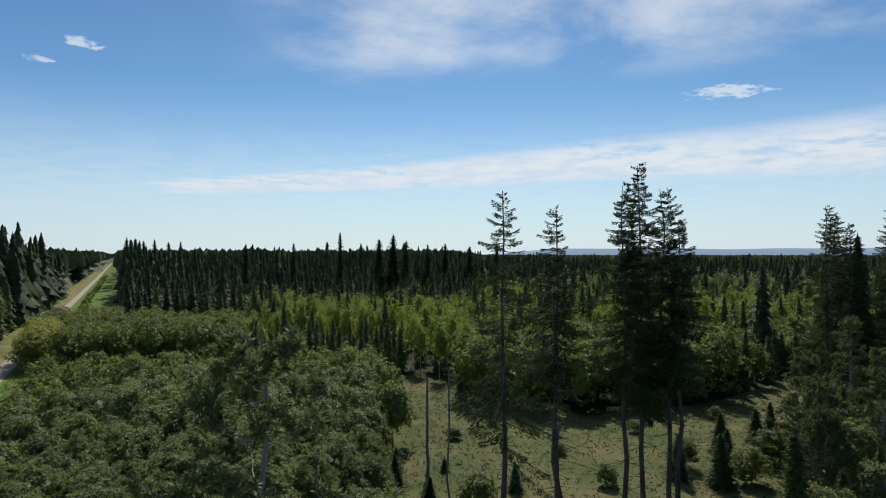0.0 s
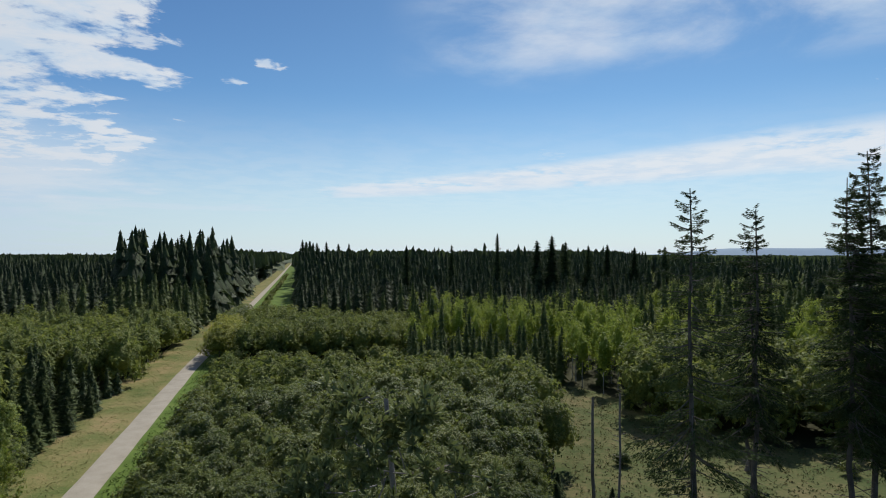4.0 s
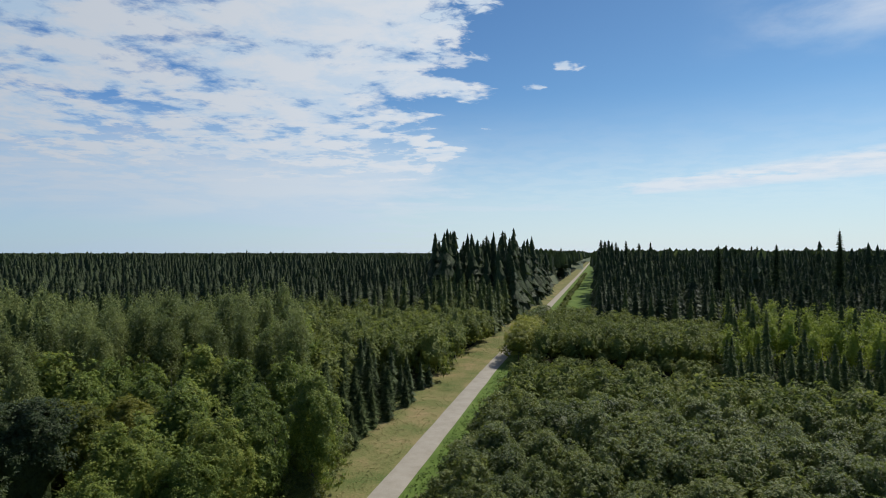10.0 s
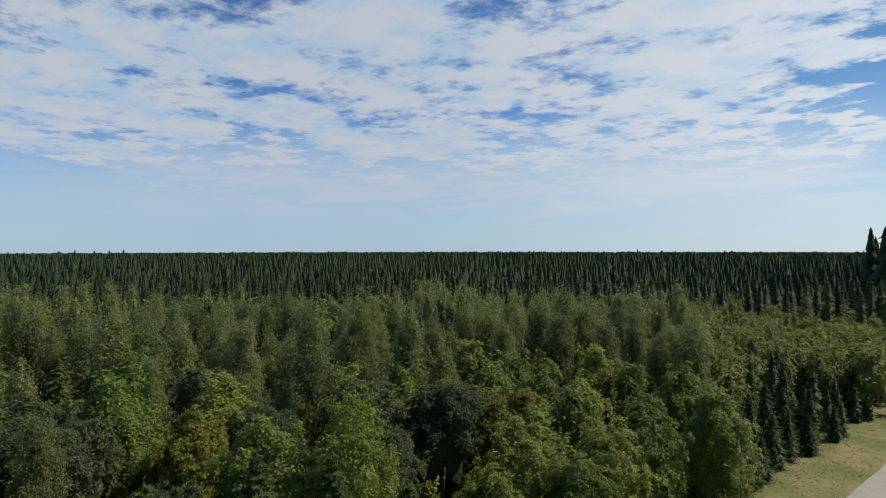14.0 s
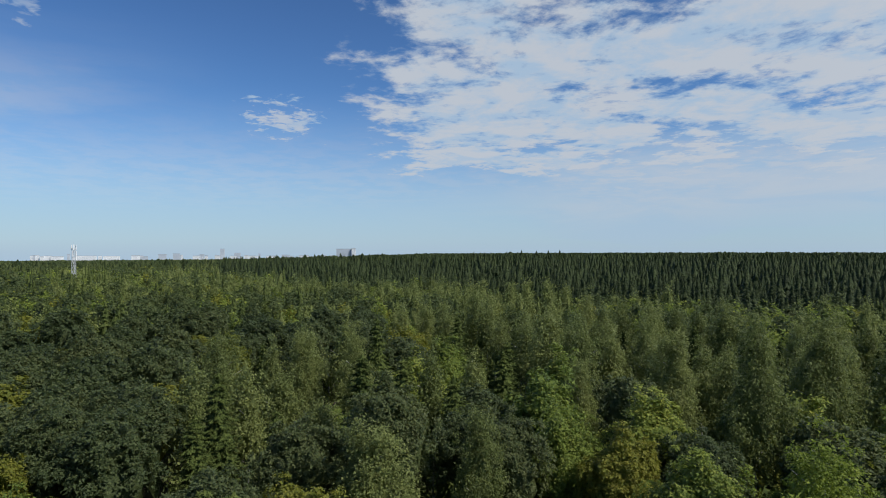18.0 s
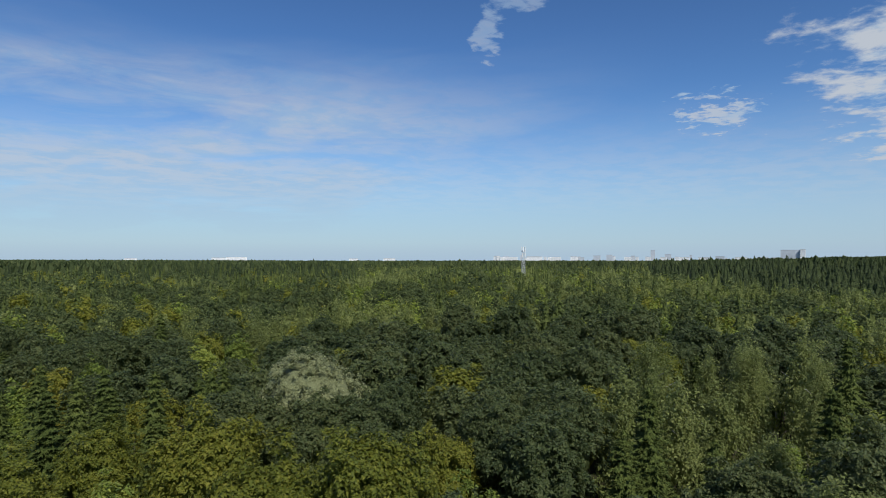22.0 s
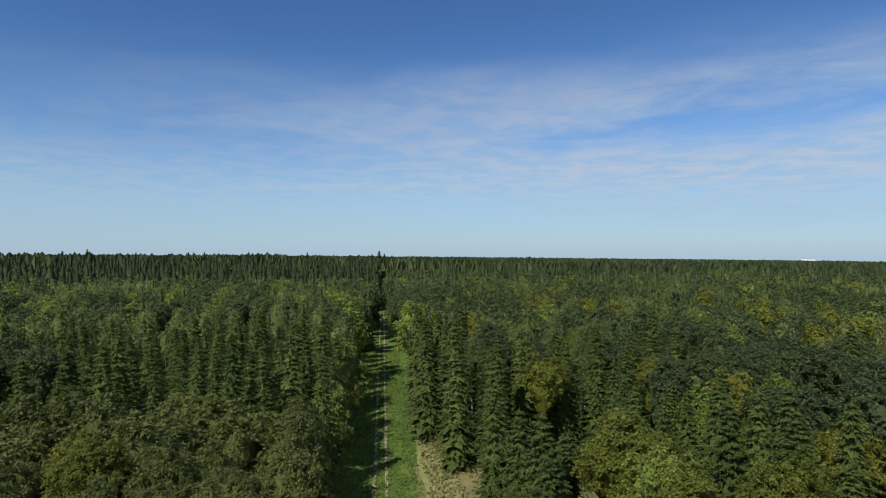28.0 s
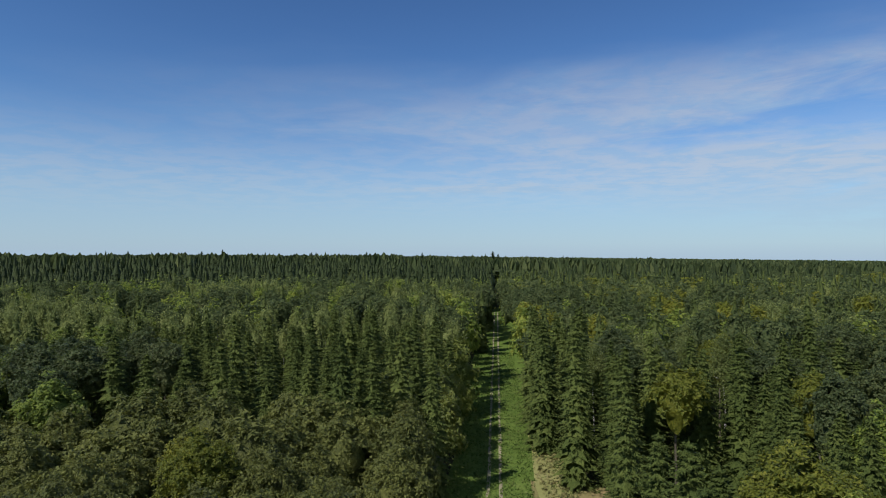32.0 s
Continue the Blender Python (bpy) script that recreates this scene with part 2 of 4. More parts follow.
BARK_BIRCH = surface("bark_birch", [(0.32, (0.07, 0.065, 0.06)), (0.42, (0.36, 0.35, 0.32)), (0.8, (0.52, 0.50, 0.47))], 2.2, world_space=False)
BARK_PINE = surface("bark_pine", [(0.3, (0.10, 0.06, 0.04)), (0.7, (0.26, 0.16, 0.10))], 1.5, world_space=False)
BARK_PALE = surface("bark_pale", [(0.3, (0.16, 0.14, 0.12)), (0.7, (0.34, 0.31, 0.28))], 1.5, world_space=False)
FLOOR = surface("forest_floor", [(0.3, (0.022, 0.024, 0.012)), (0.55, (0.045, 0.045, 0.020)), (0.8, (0.070, 0.075, 0.028))], 0.08)
GRAVEL = surface("gravel", [(0.25, (0.25, 0.22, 0.172)), (0.5, (0.34, 0.302, 0.242)), (0.8, (0.42, 0.378, 0.31))], 0.5, fine_scale=30, bump=0.5)
TAN = surface("dry_grass", [(0.36, (0.085, 0.12, 0.032)), (0.5, (0.175, 0.168, 0.062)), (0.64, (0.29, 0.212, 0.105))], 0.16, fine_scale=3.5)
STRAW = surface("straw_grass", [(0.3, (0.19, 0.20, 0.07)), (0.5, (0.25, 0.245, 0.09)), (0.75, (0.32, 0.295, 0.13))], 0.3, fine_scale=6)
RUT = surface("worn_earth", [(0.3, (0.20, 0.19, 0.09)), (0.5, (0.30, 0.265, 0.17)), (0.75, (0.38, 0.335, 0.25))], 0.4, fine_scale=9)
GREEN = surface("green_grass", [(0.34, (0.066, 0.105, 0.02)), (0.55, (0.112, 0.165, 0.033)), (0.72, (0.18, 0.205, 0.06))], 0.25, fine_scale=6)
MEADOW = surface("meadow_grass", [(0.34, (0.045, 0.072, 0.021)), (0.5, (0.092, 0.10, 0.036)), (0.66, (0.17, 0.135, 0.064))], 0.16, fine_scale=2.5)
WOOD = surface("weathered_wood", [(0.3, (0.12, 0.10, 0.085)), (0.7, (0.25, 0.22, 0.19))], 2.0, world_space=False)

# ---- mesh tools ----


def raw_mesh(name, verts, faces_n, mats):
    """verts: (n, k, 3) loose polygons of k corners each."""
    me = bpy.data.meshes.new(name)
    n, k = verts.shape[0], verts.shape[1]
    me.vertices.add(n * k)
    me.vertices.foreach_set("co", np.ascontiguousarray(verts, dtype=np.float32).ravel())
    me.loops.add(n * k)
    me.loops.foreach_set("vertex_index", np.arange(n * k, dtype=np.int32))
    me.polygons.add(n)
    me.polygons.foreach_set("loop_start", np.arange(0, n * k, k, dtype=np.int32))
    me.polygons.foreach_set("loop_total", np.full(n, k, dtype=np.int32))
    for m in mats:
        me.materials.append(m)
    me.update(calc_edges=True)
    return me


def grid_mesh(name, pts, mat, close=False):
    """pts: (rows, cols, 3) joined as a sheet."""
    r, c = pts.shape[:2]
    me = bpy.data.meshes.new(name)
    faces = []
    for i in range(r - 1):
        for j in range(c if close else c - 1):
            k = (j + 1) % c
            faces.append((i * c + j, i * c + k, (i + 1) * c + k, (i + 1) * c + j))
    me.from_pydata(pts.reshape(-1, 3).tolist(), [], faces)
    me.materials.append(mat)
    me.polygons.foreach_set("use_smooth", [True] * len(faces))
    me.update()
    return me


def part(name, me, parent, label=""):
    ob = new(name, me)
    ob.parent = parent
    if label:
        ob["label"] = label
    return ob


def unit(v):
    return v / np.maximum(np.linalg.norm(v, axis=-1, keepdims=True), 1e-9)


def kites(pos, nrm, along, length, width, fold=0.0):
    """Leaf-shaped quads: centre, face direction, long direction, sizes."""
    a = unit(along - (along * nrm).sum(-1, keepdims=True) * nrm)
    s = np.cross(nrm, a)
    L, w = np.asarray(length)[..., None], np.asarray(width)[..., None]
    f = nrm * w * fold
    return np.stack([pos - a * L * 0.5, pos + s * w * 0.5 - a * L * 0.05 - f, pos + a * L * 0.5, pos - s * w * 0.5 - a * L * 0.05 - f], 1)


def limb(a, b, r0, r1, sides=6, segs=3, sag=0.0, rng=None):
    """A tapered bent limb as quads."""
    a, b = np.array(a, float), np.array(b, float)
    d = unit(b - a)
    u = unit(np.cross(d, [0.31, 0.2, 0.93] if abs(d[2]) < 0.9 else [1, 0, 0]))
    v = np.cross(d, u)
    ang = np.linspace(0, 2 * np.pi, sides, endpoint=False)
    rings = []
    for i in range(segs + 1):
        t = i / segs
        c = a + (b - a) * t + np.array([0, 0, -sag * 4 * t * (1 - t)])
        if rng is not None and 0 < i < segs:
            c = c + (u * rng.normal() + v * rng.normal()) * np.linalg.norm(b - a) * 0.006
        r = r0 + (r1 - r0) * t
        rings.append(c + (np.cos(ang)[:, None] * u + np.sin(ang)[:, None] * v) * r)
    q = []
    for i in range(segs):
        for j in range(sides):
            k = (j + 1) % sides
            q.append([rings[i][j], rings[i][k], rings[i + 1][k], rings[i + 1][j]])
    return np.array(q)


def rnd_dirs(rng, n):
    return unit(rng.normal(size=(n, 3)))


# ---- tree crowns ----
# a crown is (vertices, leaf triangles, skin quads, skin materials)


def blades(pos, nrm, along, length, width):
    """Leaf sprays as pointed triangles: centre, face direction, long direction, sizes."""
    a = unit(along - (along * nrm).sum(-1, keepdims=True) * nrm)
    c = np.cross(nrm, a)
    L, w = np.asarray(length)[..., None], np.asarray(width)[..., None]
    return np.stack([pos + a * L * 0.6, pos - a * L * 0.4 + c * w * 0.5, pos - a * L * 0.4 - c * w * 0.5], 1)


def pack(tris, grids, stems=()):
    """Loose triangles and closed sheets (rows, cols, 3) as one crown."""
    V, F4, ids = [tris.reshape(-1, 3)], [], []
    base = len(tris) * 3
    for k, g in [(0, g) for g in grids] + [(1, g) for g in stems]:
        r, c = g.shape[:2]
        i, j = np.meshgrid(np.arange(r - 1), np.arange(c), indexing="ij")
        n = (j + 1) % c
        F4.append(np.stack([i * c + j, i * c + n, (i + 1) * c + n, (i + 1) * c + j], -1).reshape(-1, 4) + base)
        ids.append(np.full(len(F4[-1]), k, np.int32))
        V.append(g.reshape(-1, 3))
        base += r * c
    F4 = np.concatenate(F4) if F4 else np.zeros((0, 4), np.int64)
    return np.concatenate(V), np.arange(len(tris) * 3).reshape(-1, 3), F4, np.concatenate(ids) if ids else np.zeros(0, np.int32)


def crown_mesh(name, crown, mats):
    V, F3, F4, ids = crown
    me = bpy.data.meshes.new(name)
    me.vertices.add(len(V))
    me.vertices.foreach_set("co", np.ascontiguousarray(V, dtype=np.float32).ravel())
    loops = np.concatenate([F3.ravel(), F4.ravel()]).astype(np.int32)
    me.loops.add(len(loops))
    me.loops.foreach_set("vertex_index", loops)
    total = np.concatenate([np.full(len(F3), 3), np.full(len(F4), 4)]).astype(np.int32)
    me.polygons.add(len(total))
    me.polygons.foreach_set("loop_start", np.concatenate([[0], np.cumsum(total)[:-1]]).astype(np.int32))
    me.polygons.foreach_set("loop_total", total)
    me.polygons.foreach_set("use_smooth", np.concatenate([np.zeros(len(F3), bool), np.ones(len(F4), bool)]))
    for m in mats:
        me.materials.append(m)
    if len(mats) > 1:
        me.polygons.foreach_set("material_index", np.concatenate([np.zeros(len(F3), np.int32), ids]).astype(np.int32))
    me.update(calc_edges=True)
    return me


def stand(crown, rows):
    """The same crown at many places: rows of x, y, height scale, width scale, turn."""
    V, F3, F4, ids = crown
    n, c, sn = len(rows), np.cos(rows[:, 4])[:, None], np.sin(rows[:, 4])[:, None]
    out = np.empty((n, len(V), 3), np.float32)
    out[..., 0] = rows[:, 0, None] + (V[:, 0] * c - V[:, 1] * sn) * rows[:, 3, None]
    out[..., 1] = rows[:, 1, None] + (V[:, 0] * sn + V[:, 1] * c) * rows[:, 3, None]
    out[..., 2] = V[:, 2] * rows[:, 2, None]
    off = (np.arange(n) * len(V))[:, None, None]
    return out.reshape(-1, 3), (F3[None] + off).reshape(-1, 3), (F4[None] + off).reshape(-1, 4), np.tile(ids, n)


def join_crowns(crowns):
    base, V, F3, F4, ids = 0, [], [], [], []
    for v, a, b, k in crowns:
        V.append(v), F3.append(a + base), F4.append(b + base), ids.append(k)
        base += len(v)
    return np.concatenate(V), np.concatenate(F3), np.concatenate(F4), np.concatenate(ids)


def dome_crown(rng, H, zb, R, lobes, sprays, per, size, wide=0.45, lean=0.62, droop=0.0, amp=0.36, tight=0.07, point=0.26, hull=(9, 5), hull_f=0.66, low=-0.35, gather=0.52, stem=0.0):
    """A crown of uneven lobes, covered with sprays of leaves over a dense inside."""
    zc = zb + (H - zb) * wide
    cen = np.array([0, 0, zc])
    ld = rnd_dirs(rng, lobes * 2)
    ld = ld[ld[:, 2] > -0.92][:lobes]
    la = rng.uniform(0.45, 1.0, len(ld))

    def shape(d):
        m = np.exp((d @ ld.T - 1) / tight) * la
        k = m.argmax(1)
        rad = 1 - amp * 1.25 + amp * 1.25 * m[np.arange(len(d)), k] * 1.1
        sc = np.where(d[:, 2:3] > 0, np.array([[R, R, H - zc]]), np.array([[R, R, zc - zb]]))
        sc = sc * np.stack([np.where(d[:, 2] > 0, 1 - point * d[:, 2], (1 - np.minimum(d[:, 2] ** 2, 0.9)) ** -0.25)] * 2 + [np.ones(len(d))], 1)
        return cen + d * sc * rad[:, None], k

    z = low + (1 - low) * rng.random(sprays) ** 0.72
    a = np.arange(sprays) * 2.39996 + rng.normal(0, 0.5, sprays)
    d = np.stack([np.cos(a) * np.sqrt(1 - z * z), np.sin(a) * np.sqrt(1 - z * z), z], 1)
    cp, k = shape(d)
    cp = cen + (cp - cen) * rng.uniform(0.76, 1.12, sprays)[:, None]
    out = unit(d * 0.6 + unit(d - ld[k] * 0.74) * 0.6 + np.array([0, 0, 0.35]))
    spread = gather * math.sqrt(R * (H - zb) * (1 - low) / 1.7 / sprays)
    b = np.repeat(np.arange(sprays), per)
    n = len(b)
    grow = 1 + 0.7 * np.clip(0.2 - z[b], 0, 1)
    o = rng.normal(0, 1, (n, 3)) * (spread * grow)[:, None]
    o -= out[b] * (o * out[b]).sum(1, keepdims=True) * 0.5
    o[:, 2] -= droop * spread * np.abs(rng.normal(0, 1.2, n))
    pos = cp[b] + o
    nrm = unit(out[b] * 0.8 + unit(o) * 0.45 + np.array([0, 0, 0.35]))
    nrm = unit(nrm * lean + rnd_dirs(rng, n) * (1 - lean))
    along = unit(unit(o) * 0.6 + rnd_dirs(rng, n) * 0.6 + out[b] * 0.3 + np.array([0, 0, -droop * 1.2]))
    s = size * rng.uniform(0.6, 1.4, n) * grow
    tris = blades(pos, nrm, along, s, s * rng.uniform(0.5, 0.85, n))
    sg, rg = hull
    ph = np.arcsin(np.linspace(-0.9, 0.99, rg + 1))
    th = np.linspace(0, 6.283, sg, endpoint=False) + rng.uniform(0, 6)
    dd = np.stack([np.cos(ph)[:, None] * np.cos(th), np.cos(ph)[:, None] * np.sin(th), np.repeat(np.sin(ph)[:, None], sg, 1)], 2)
    hp, _ = shape(dd.reshape(-1, 3))
    hp = (cen + (hp - cen) * (hull_f * rng.uniform(0.90, 1.06, len(hp)))[:, None]).reshape(rg + 1, sg, 3)
    stems = [post(H * 0.72, stem, stem * 0.4)] if stem else []
    return pack(tris, [hp], stems)


def post(h, r0, r1, sides=4):
    t = np.linspace(0, 6.283, sides, endpoint=False)
    return np.stack([np.stack([np.cos(t) * r, np.sin(t) * r, np.full(sides, z)], 1) for z, r in ((0.0, r0), (h, r1))])


def spruce_crown(rng, H, zb, R, tiers, boughs, per, size, curve=0.8, fill=0.72, droop=0.24, notch=0.66, crowd=1.25):
    """Whorls of drooping boughs round a spire, each a skirt of fingers hung with needle sprays."""
    f = 1 - (1 - (np.arange(tiers) + 0.15 + rng.uniform(-0.25, 0.25, tiers)) / tiers * 0.97) ** crowd
    gap = np.diff(f, append=1.0) * (H - zb)
    grids = []
    base_l = R * (1 - f) ** curve * (0.7 + 0.3 * np.minimum(1, f * 6 + 0.3)) + 0.06
    th = rng.uniform(0, 6.28, tiers)[:, None] + (np.arange(boughs)[None] + rng.uniform(-0.28, 0.28, (tiers, boughs))) * 6.283 / boughs
    L = base_l[:, None] * rng.uniform(0.62, 1.18, (tiers, boughs))
    dr = droop * (1.15 - 1.1 * f)[:, None] + rng.normal(0, 0.07, (tiers, boughs))
    z0 = (zb + (H - zb) * f)[:, None] + rng.normal(0, 0.18, (tiers, boughs)) * gap[:, None]
    for i in range(tiers):
        tn = np.roll(th[i], -1)
        tn[-1] += 6.283
        ang = np.stack([th[i], (th[i] + tn) / 2], 1).ravel()
        rad = np.stack([L[i] * fill, (L[i] + np.roll(L[i], -1)) * 0.5 * notch * fill], 1).ravel()
        zz = np.stack([z0[i] - dr[i] * L[i] * fill, z0[i] - dr[i] * L[i] * 0.3], 1).ravel()
        outer = np.stack([np.cos(ang) * rad, np.sin(ang) * rad, zz], 1)
        top = min(H, zb + (H - zb) * f[i] + gap[i] * 1.5)
        inner = np.stack([np.cos(ang) * base_l[i] * 0.10, np.sin(ang) * base_l[i] * 0.10, np.full(len(ang), top)], 1)
        grids.append(np.stack([outer, inner]))
    th, L, dr, z0 = th.ravel(), L.ravel(), dr.ravel(), z0.ravel()
    h = np.stack([np.cos(th), np.sin(th), -dr], 1)
    side = np.stack([-np.sin(th), np.cos(th), np.zeros(len(th))], 1)
    k = np.repeat(np.arange(len(th)), per)
    m = len(k)
    u = 1.06 - 0.72 * rng.random(m) ** 1.3
    sg = rng.uniform(-1, 1, m)
    pos = h[k] * (L[k] * u)[:, None] + side[k] * (sg * (L[k] * 0.42 * (1.16 - u) + 0.04))[:, None]
    pos[:, 2] += z0[k] + 0.05
    dirv = unit(h[k] * 0.8 + side[k] * (sg * 0.75)[:, None] + np.array([0, 0, -0.12]) + rng.normal(0, 0.25, (m, 3)))
    nr = unit(np.array([0, 0, 0.9]) + h[k] * 0.35 + rng.normal(0, 0.38, (m, 3)))
    s = np.minimum(size * rng.uniform(0.65, 1.35, m), 0.16 + L[k] * 0.9)
    tris = blades(pos, nr, dirv, s, s * 0.42)
    tl = 0.04 * H
    tip = blades(np.array([[0, 0, H - tl * 0.3]] * 2), np.array([[1, 0, 0.0], [0, 1, 0.0]]), np.array([[0, 0, 1.0]] * 2), np.array([tl, tl]) * 1.3, np.array([tl, tl]) * 0.16)
    return pack(np.concatenate([tris, tip]), grids)


def trunk_quads(rng, H, r, top=0.85, sides=7, boughs=0, zb=2.0, R=2.0, segs=5, rise=0.6):
    qs = [limb((0, 0, -0.3), (rng.normal(0, 0.1), rng.normal(0, 0.1), H * top), r, r * 0.18, sides, segs, rng=rng)]
    for i in range(boughs):
        z = zb + (H * 0.8 - zb) * (i + 0.5) / boughs
        a = rng.uniform(0, 6.28)
        l = R * rng.uniform(0.6, 0.95) * (1 - 0.5 * z / H)
        qs.append(limb((0, 0, z), (math.cos(a) * l, math.sin(a) * l, z + l * rise), r * 0.35 * (1.1 - z / H), 0.015, 4, 3, rng=rng))
    return np.concatenate(qs)


def make_crown(kind, rng, lod):
    """Height and crown. lod 0: close, 1: middle distance, 2: far, 3: very far."""
    n, per, size = {0: (340, 40, 0.145), 1: (220, 18, 0.24), 2: (64, 8, 0.46), 3: (20, 3, 0.9)}[lod]
    hull = {0: (18, 11), 1: (15, 9), 2: (9, 6), 3: (7, 4)}[lod]
    lob = {0: 34, 1: 26, 2: 14, 3: 8}[lod]
    tt = {0: 0.045, 1: 0.06, 2: 0.11, 3: 0.16}[lod]
    stem = 0.12 if lod == 2 else 0.0
    if kind in ("bush", "brownbush"):
        return 8.0, dome_crown(rng, 8.0, 0.2, 3.0, lob, n, per, size, 0.60, droop=0.15, point=0.30, amp=0.26, tight=tt, hull=hull, hull_f=0.72, low=-0.85)
    if kind == "yellowbush":
        return 8.0, dome_crown(rng, 8.0, 0.2, 3.3, lob, n, per, size, 0.62, droop=0.15, amp=0.24, tight=tt, hull=hull, hull_f=0.72, low=-0.9)
    if kind == "broadleaf":
        return 13.0, dome_crown(rng, 13.0, 0.4, 2.9, lob, int(n * 1.35), per, size, 0.66, point=0.34, amp=0.36, tight=tt, hull=hull, low=-0.93)
    if kind == "yellow":
        return 13.0, dome_crown(rng, 13.0, 2.5, 3.0, lob, int(n * 1.15), per, size, 0.72, amp=0.34, tight=tt, hull=hull)
    if kind == "oak":
        return 14.0, dome_crown(rng, 14.0, 3.5, 3.0, lob, int(n * 1.1), per, size, 0.74, lean=0.56, amp=0.34, tight=tt, hull=hull)
    if kind == "lightbirch":
        return 16.0, dome_crown(rng, 16.0, 1.0, 2.8, lob, int(n * 1.1), per, size * 0.85, 0.55, lean=0.5, droop=0.4, point=0.42, amp=0.40, tight=tt, hull=hull, hull_f=0.62, low=-0.8, stem=stem)
    if kind == "birch":
        return 16.0, dome_crown(rng, 16.0, 4.0, 2.0, int(lob * 1.4), int(n * 1.0), int(per * 1.2), size * 0.72, 0.60, lean=0.5, droop=0.9, point=0.40, amp=0.44, tight=tt * 0.8, hull=hull, hull_f=0.50 if lod < 2 else 0.66, low=-0.8, gather=0.70, stem=stem)
    if kind == "willow":
        return 12.0, dome_crown(rng, 12.0, 6.0, 3.9, 44, int(n * 1.6), per, size * 0.7, 0.5, droop=0.2, amp=0.24, tight=tt, hull=hull, hull_f=0.84)
    if kind == "young":
        return 13.0, spruce_crown(rng, 13.0, 0.4, 3.0, *{0: (38, 10, 30, 0.18), 1: (30, 9, 15, 0.24), 2: (15, 6, 4, 0.46), 3: (8, 4, 1, 0.9)}[lod], 0.76)
    if kind == "lowspruce":
        return 10.0, spruce_crown(rng, 10.0, 0.2, 3.3, *{0: (26, 10, 22, 0.22), 1: (22, 9, 12, 0.27), 2: (13, 6, 3, 0.46), 3: (7, 4, 1, 0.9)}[lod], 0.9)
    if kind == "oldspruce":
        return 26.0, spruce_crown(rng, 26.0, 1.0, 6.6, *{0: (40, 10, 24, 0.30), 1: (36, 9, 15, 0.42), 2: (20, 7, 4, 0.7), 3: (9, 6, 1, 1.3)}[lod], 0.90, 0.55, notch=0.4)
    if lod == 3:
        return 22.0, spruce_crown(rng, 22.0, 0.6, 6.2, 9, 5, 2, 0.8, 0.86, 0.84, crowd=1.5)
    return 22.0, spruce_crown(rng, 22.0, 1.0, 6.0, *{0: (32, 11, 24, 0.30), 1: (30, 9, 13, 0.36), 2: (20, 6, 5, 0.50)}[lod], 0.86, crowd=1.3)


BARKS = {"birch": BARK_BIRCH, "lightbirch": BARK_BIRCH, "pine": BARK_PINE, "willow": BARK_PALE}
LABELS = {
    "bush": ("hornbeam_tree", "low dense olive-green hornbeam with drooping leafy sprays", "tree", "hornbeam thicket"),
    "broadleaf": ("beech_tree", "full mid-green broadleaf tree in the mixed wood", "tree", "mixed wood"),
    "brownbush": ("hornbeam_tree", "tall dense brownish-green hornbeam beside the grass ride", "tree", "hornbeams by the ride"),
    "yellowbush": ("hornbeam_tree", "dense hornbeam with leaves turning yellow beside the road", "tree", "hornbeam thicket"),
    "yellow": ("maple_tree", "yellow-green broadleaf tree turning early autumn colour", "tree", "mixed wood"),
    "oak": ("oak_tree", "dark blue-green oak with a rounded glossy crown", "tree", "mixed wood"),
    "birch": ("birch_tree", "slender birch with white trunk and pale drooping leaves", "tree", "birches"),
    "lightbirch": ("young_birch_tree", "bright light-green young birch in a close stand", "tree", "birch stand"),
    "spruce": ("spruce_tree", "tall dark green spruce with drooping boughs", "tree", "spruces"),
    "young": ("young_spruce_tree", "dense conical young spruce, mid-green needles", "tree", "young spruces"),
    "oldspruce": ("old_spruce_tree", "tall broad old spruce rising above the dark wood", "tree", "old spruces"),
    "lowspruce": ("small_spruce_tree", "dense dark young spruce clothed to the ground", "tree", "spruce row"),
    "pine": ("pine_tree", "grey-green Scots pine with reddish upper trunk", "tree", "pines"),
    "willow": ("willow_tree", "silvery pale willow with a broad rounded crown", "tree", "willow"),
}
VARIANTS = 4
_cache = {}


def tree_meshes(kind, lod, i):
    mk = "spruce" if kind == "oldspruce" else kind
    key = (kind, lod, i)
    if key not in _cache:
        rng = np.random.default_rng(sum(map(ord, kind)) * 100 + lod * 10 + i)
        H, leaves = make_crown(kind, rng, lod)
        crown = crown_mesh("crown", leaves, [MAT[mk]])
        tall = 0.92 if kind in ("spruce", "young", "lowspruce", "oldspruce") else 0.8
        tq = trunk_quads(rng, H, (0.007 if "birch" in kind else 0.011) * H + 0.02, tall, 6 if lod == 0 else 5, {0: 9, 1: 4}.get(lod, 0) if kind not in ("spruce", "young", "lowspruce", "oldspruce") else 0, H * 0.25, H * 0.16, 4)
        trunk = raw_mesh("trunk", tq, 4, [BARKS.get(kind, BARK)])
        _cache[key] = (H, trunk, crown)
    return _cache[key]


def plant(kind, x, y, h, lod, rng, i=None, wide=1.0, label=""):
    """One tree standing on the ground."""
    i = int(rng.integers(0, VARIANTS)) if i is None else i
    H, trunk, crown = tree_meshes(kind, lod, i)
    name, lab, cat, grp = LABELS[kind]
    e = new(name)
    s = h / H
    w = s ** 0.75 * wide * float(rng.uniform(0.88, 1.16))
    e.matrix_basis = pose(x, y, 0, 0, 0, float(rng.uniform(0, 360))) @ Matrix.Diagonal((w, w, s, 1))
    tagged(e, label or lab, cat, grp)
    part("trunk", trunk, e)
    part("crown", crown, e)
    return e


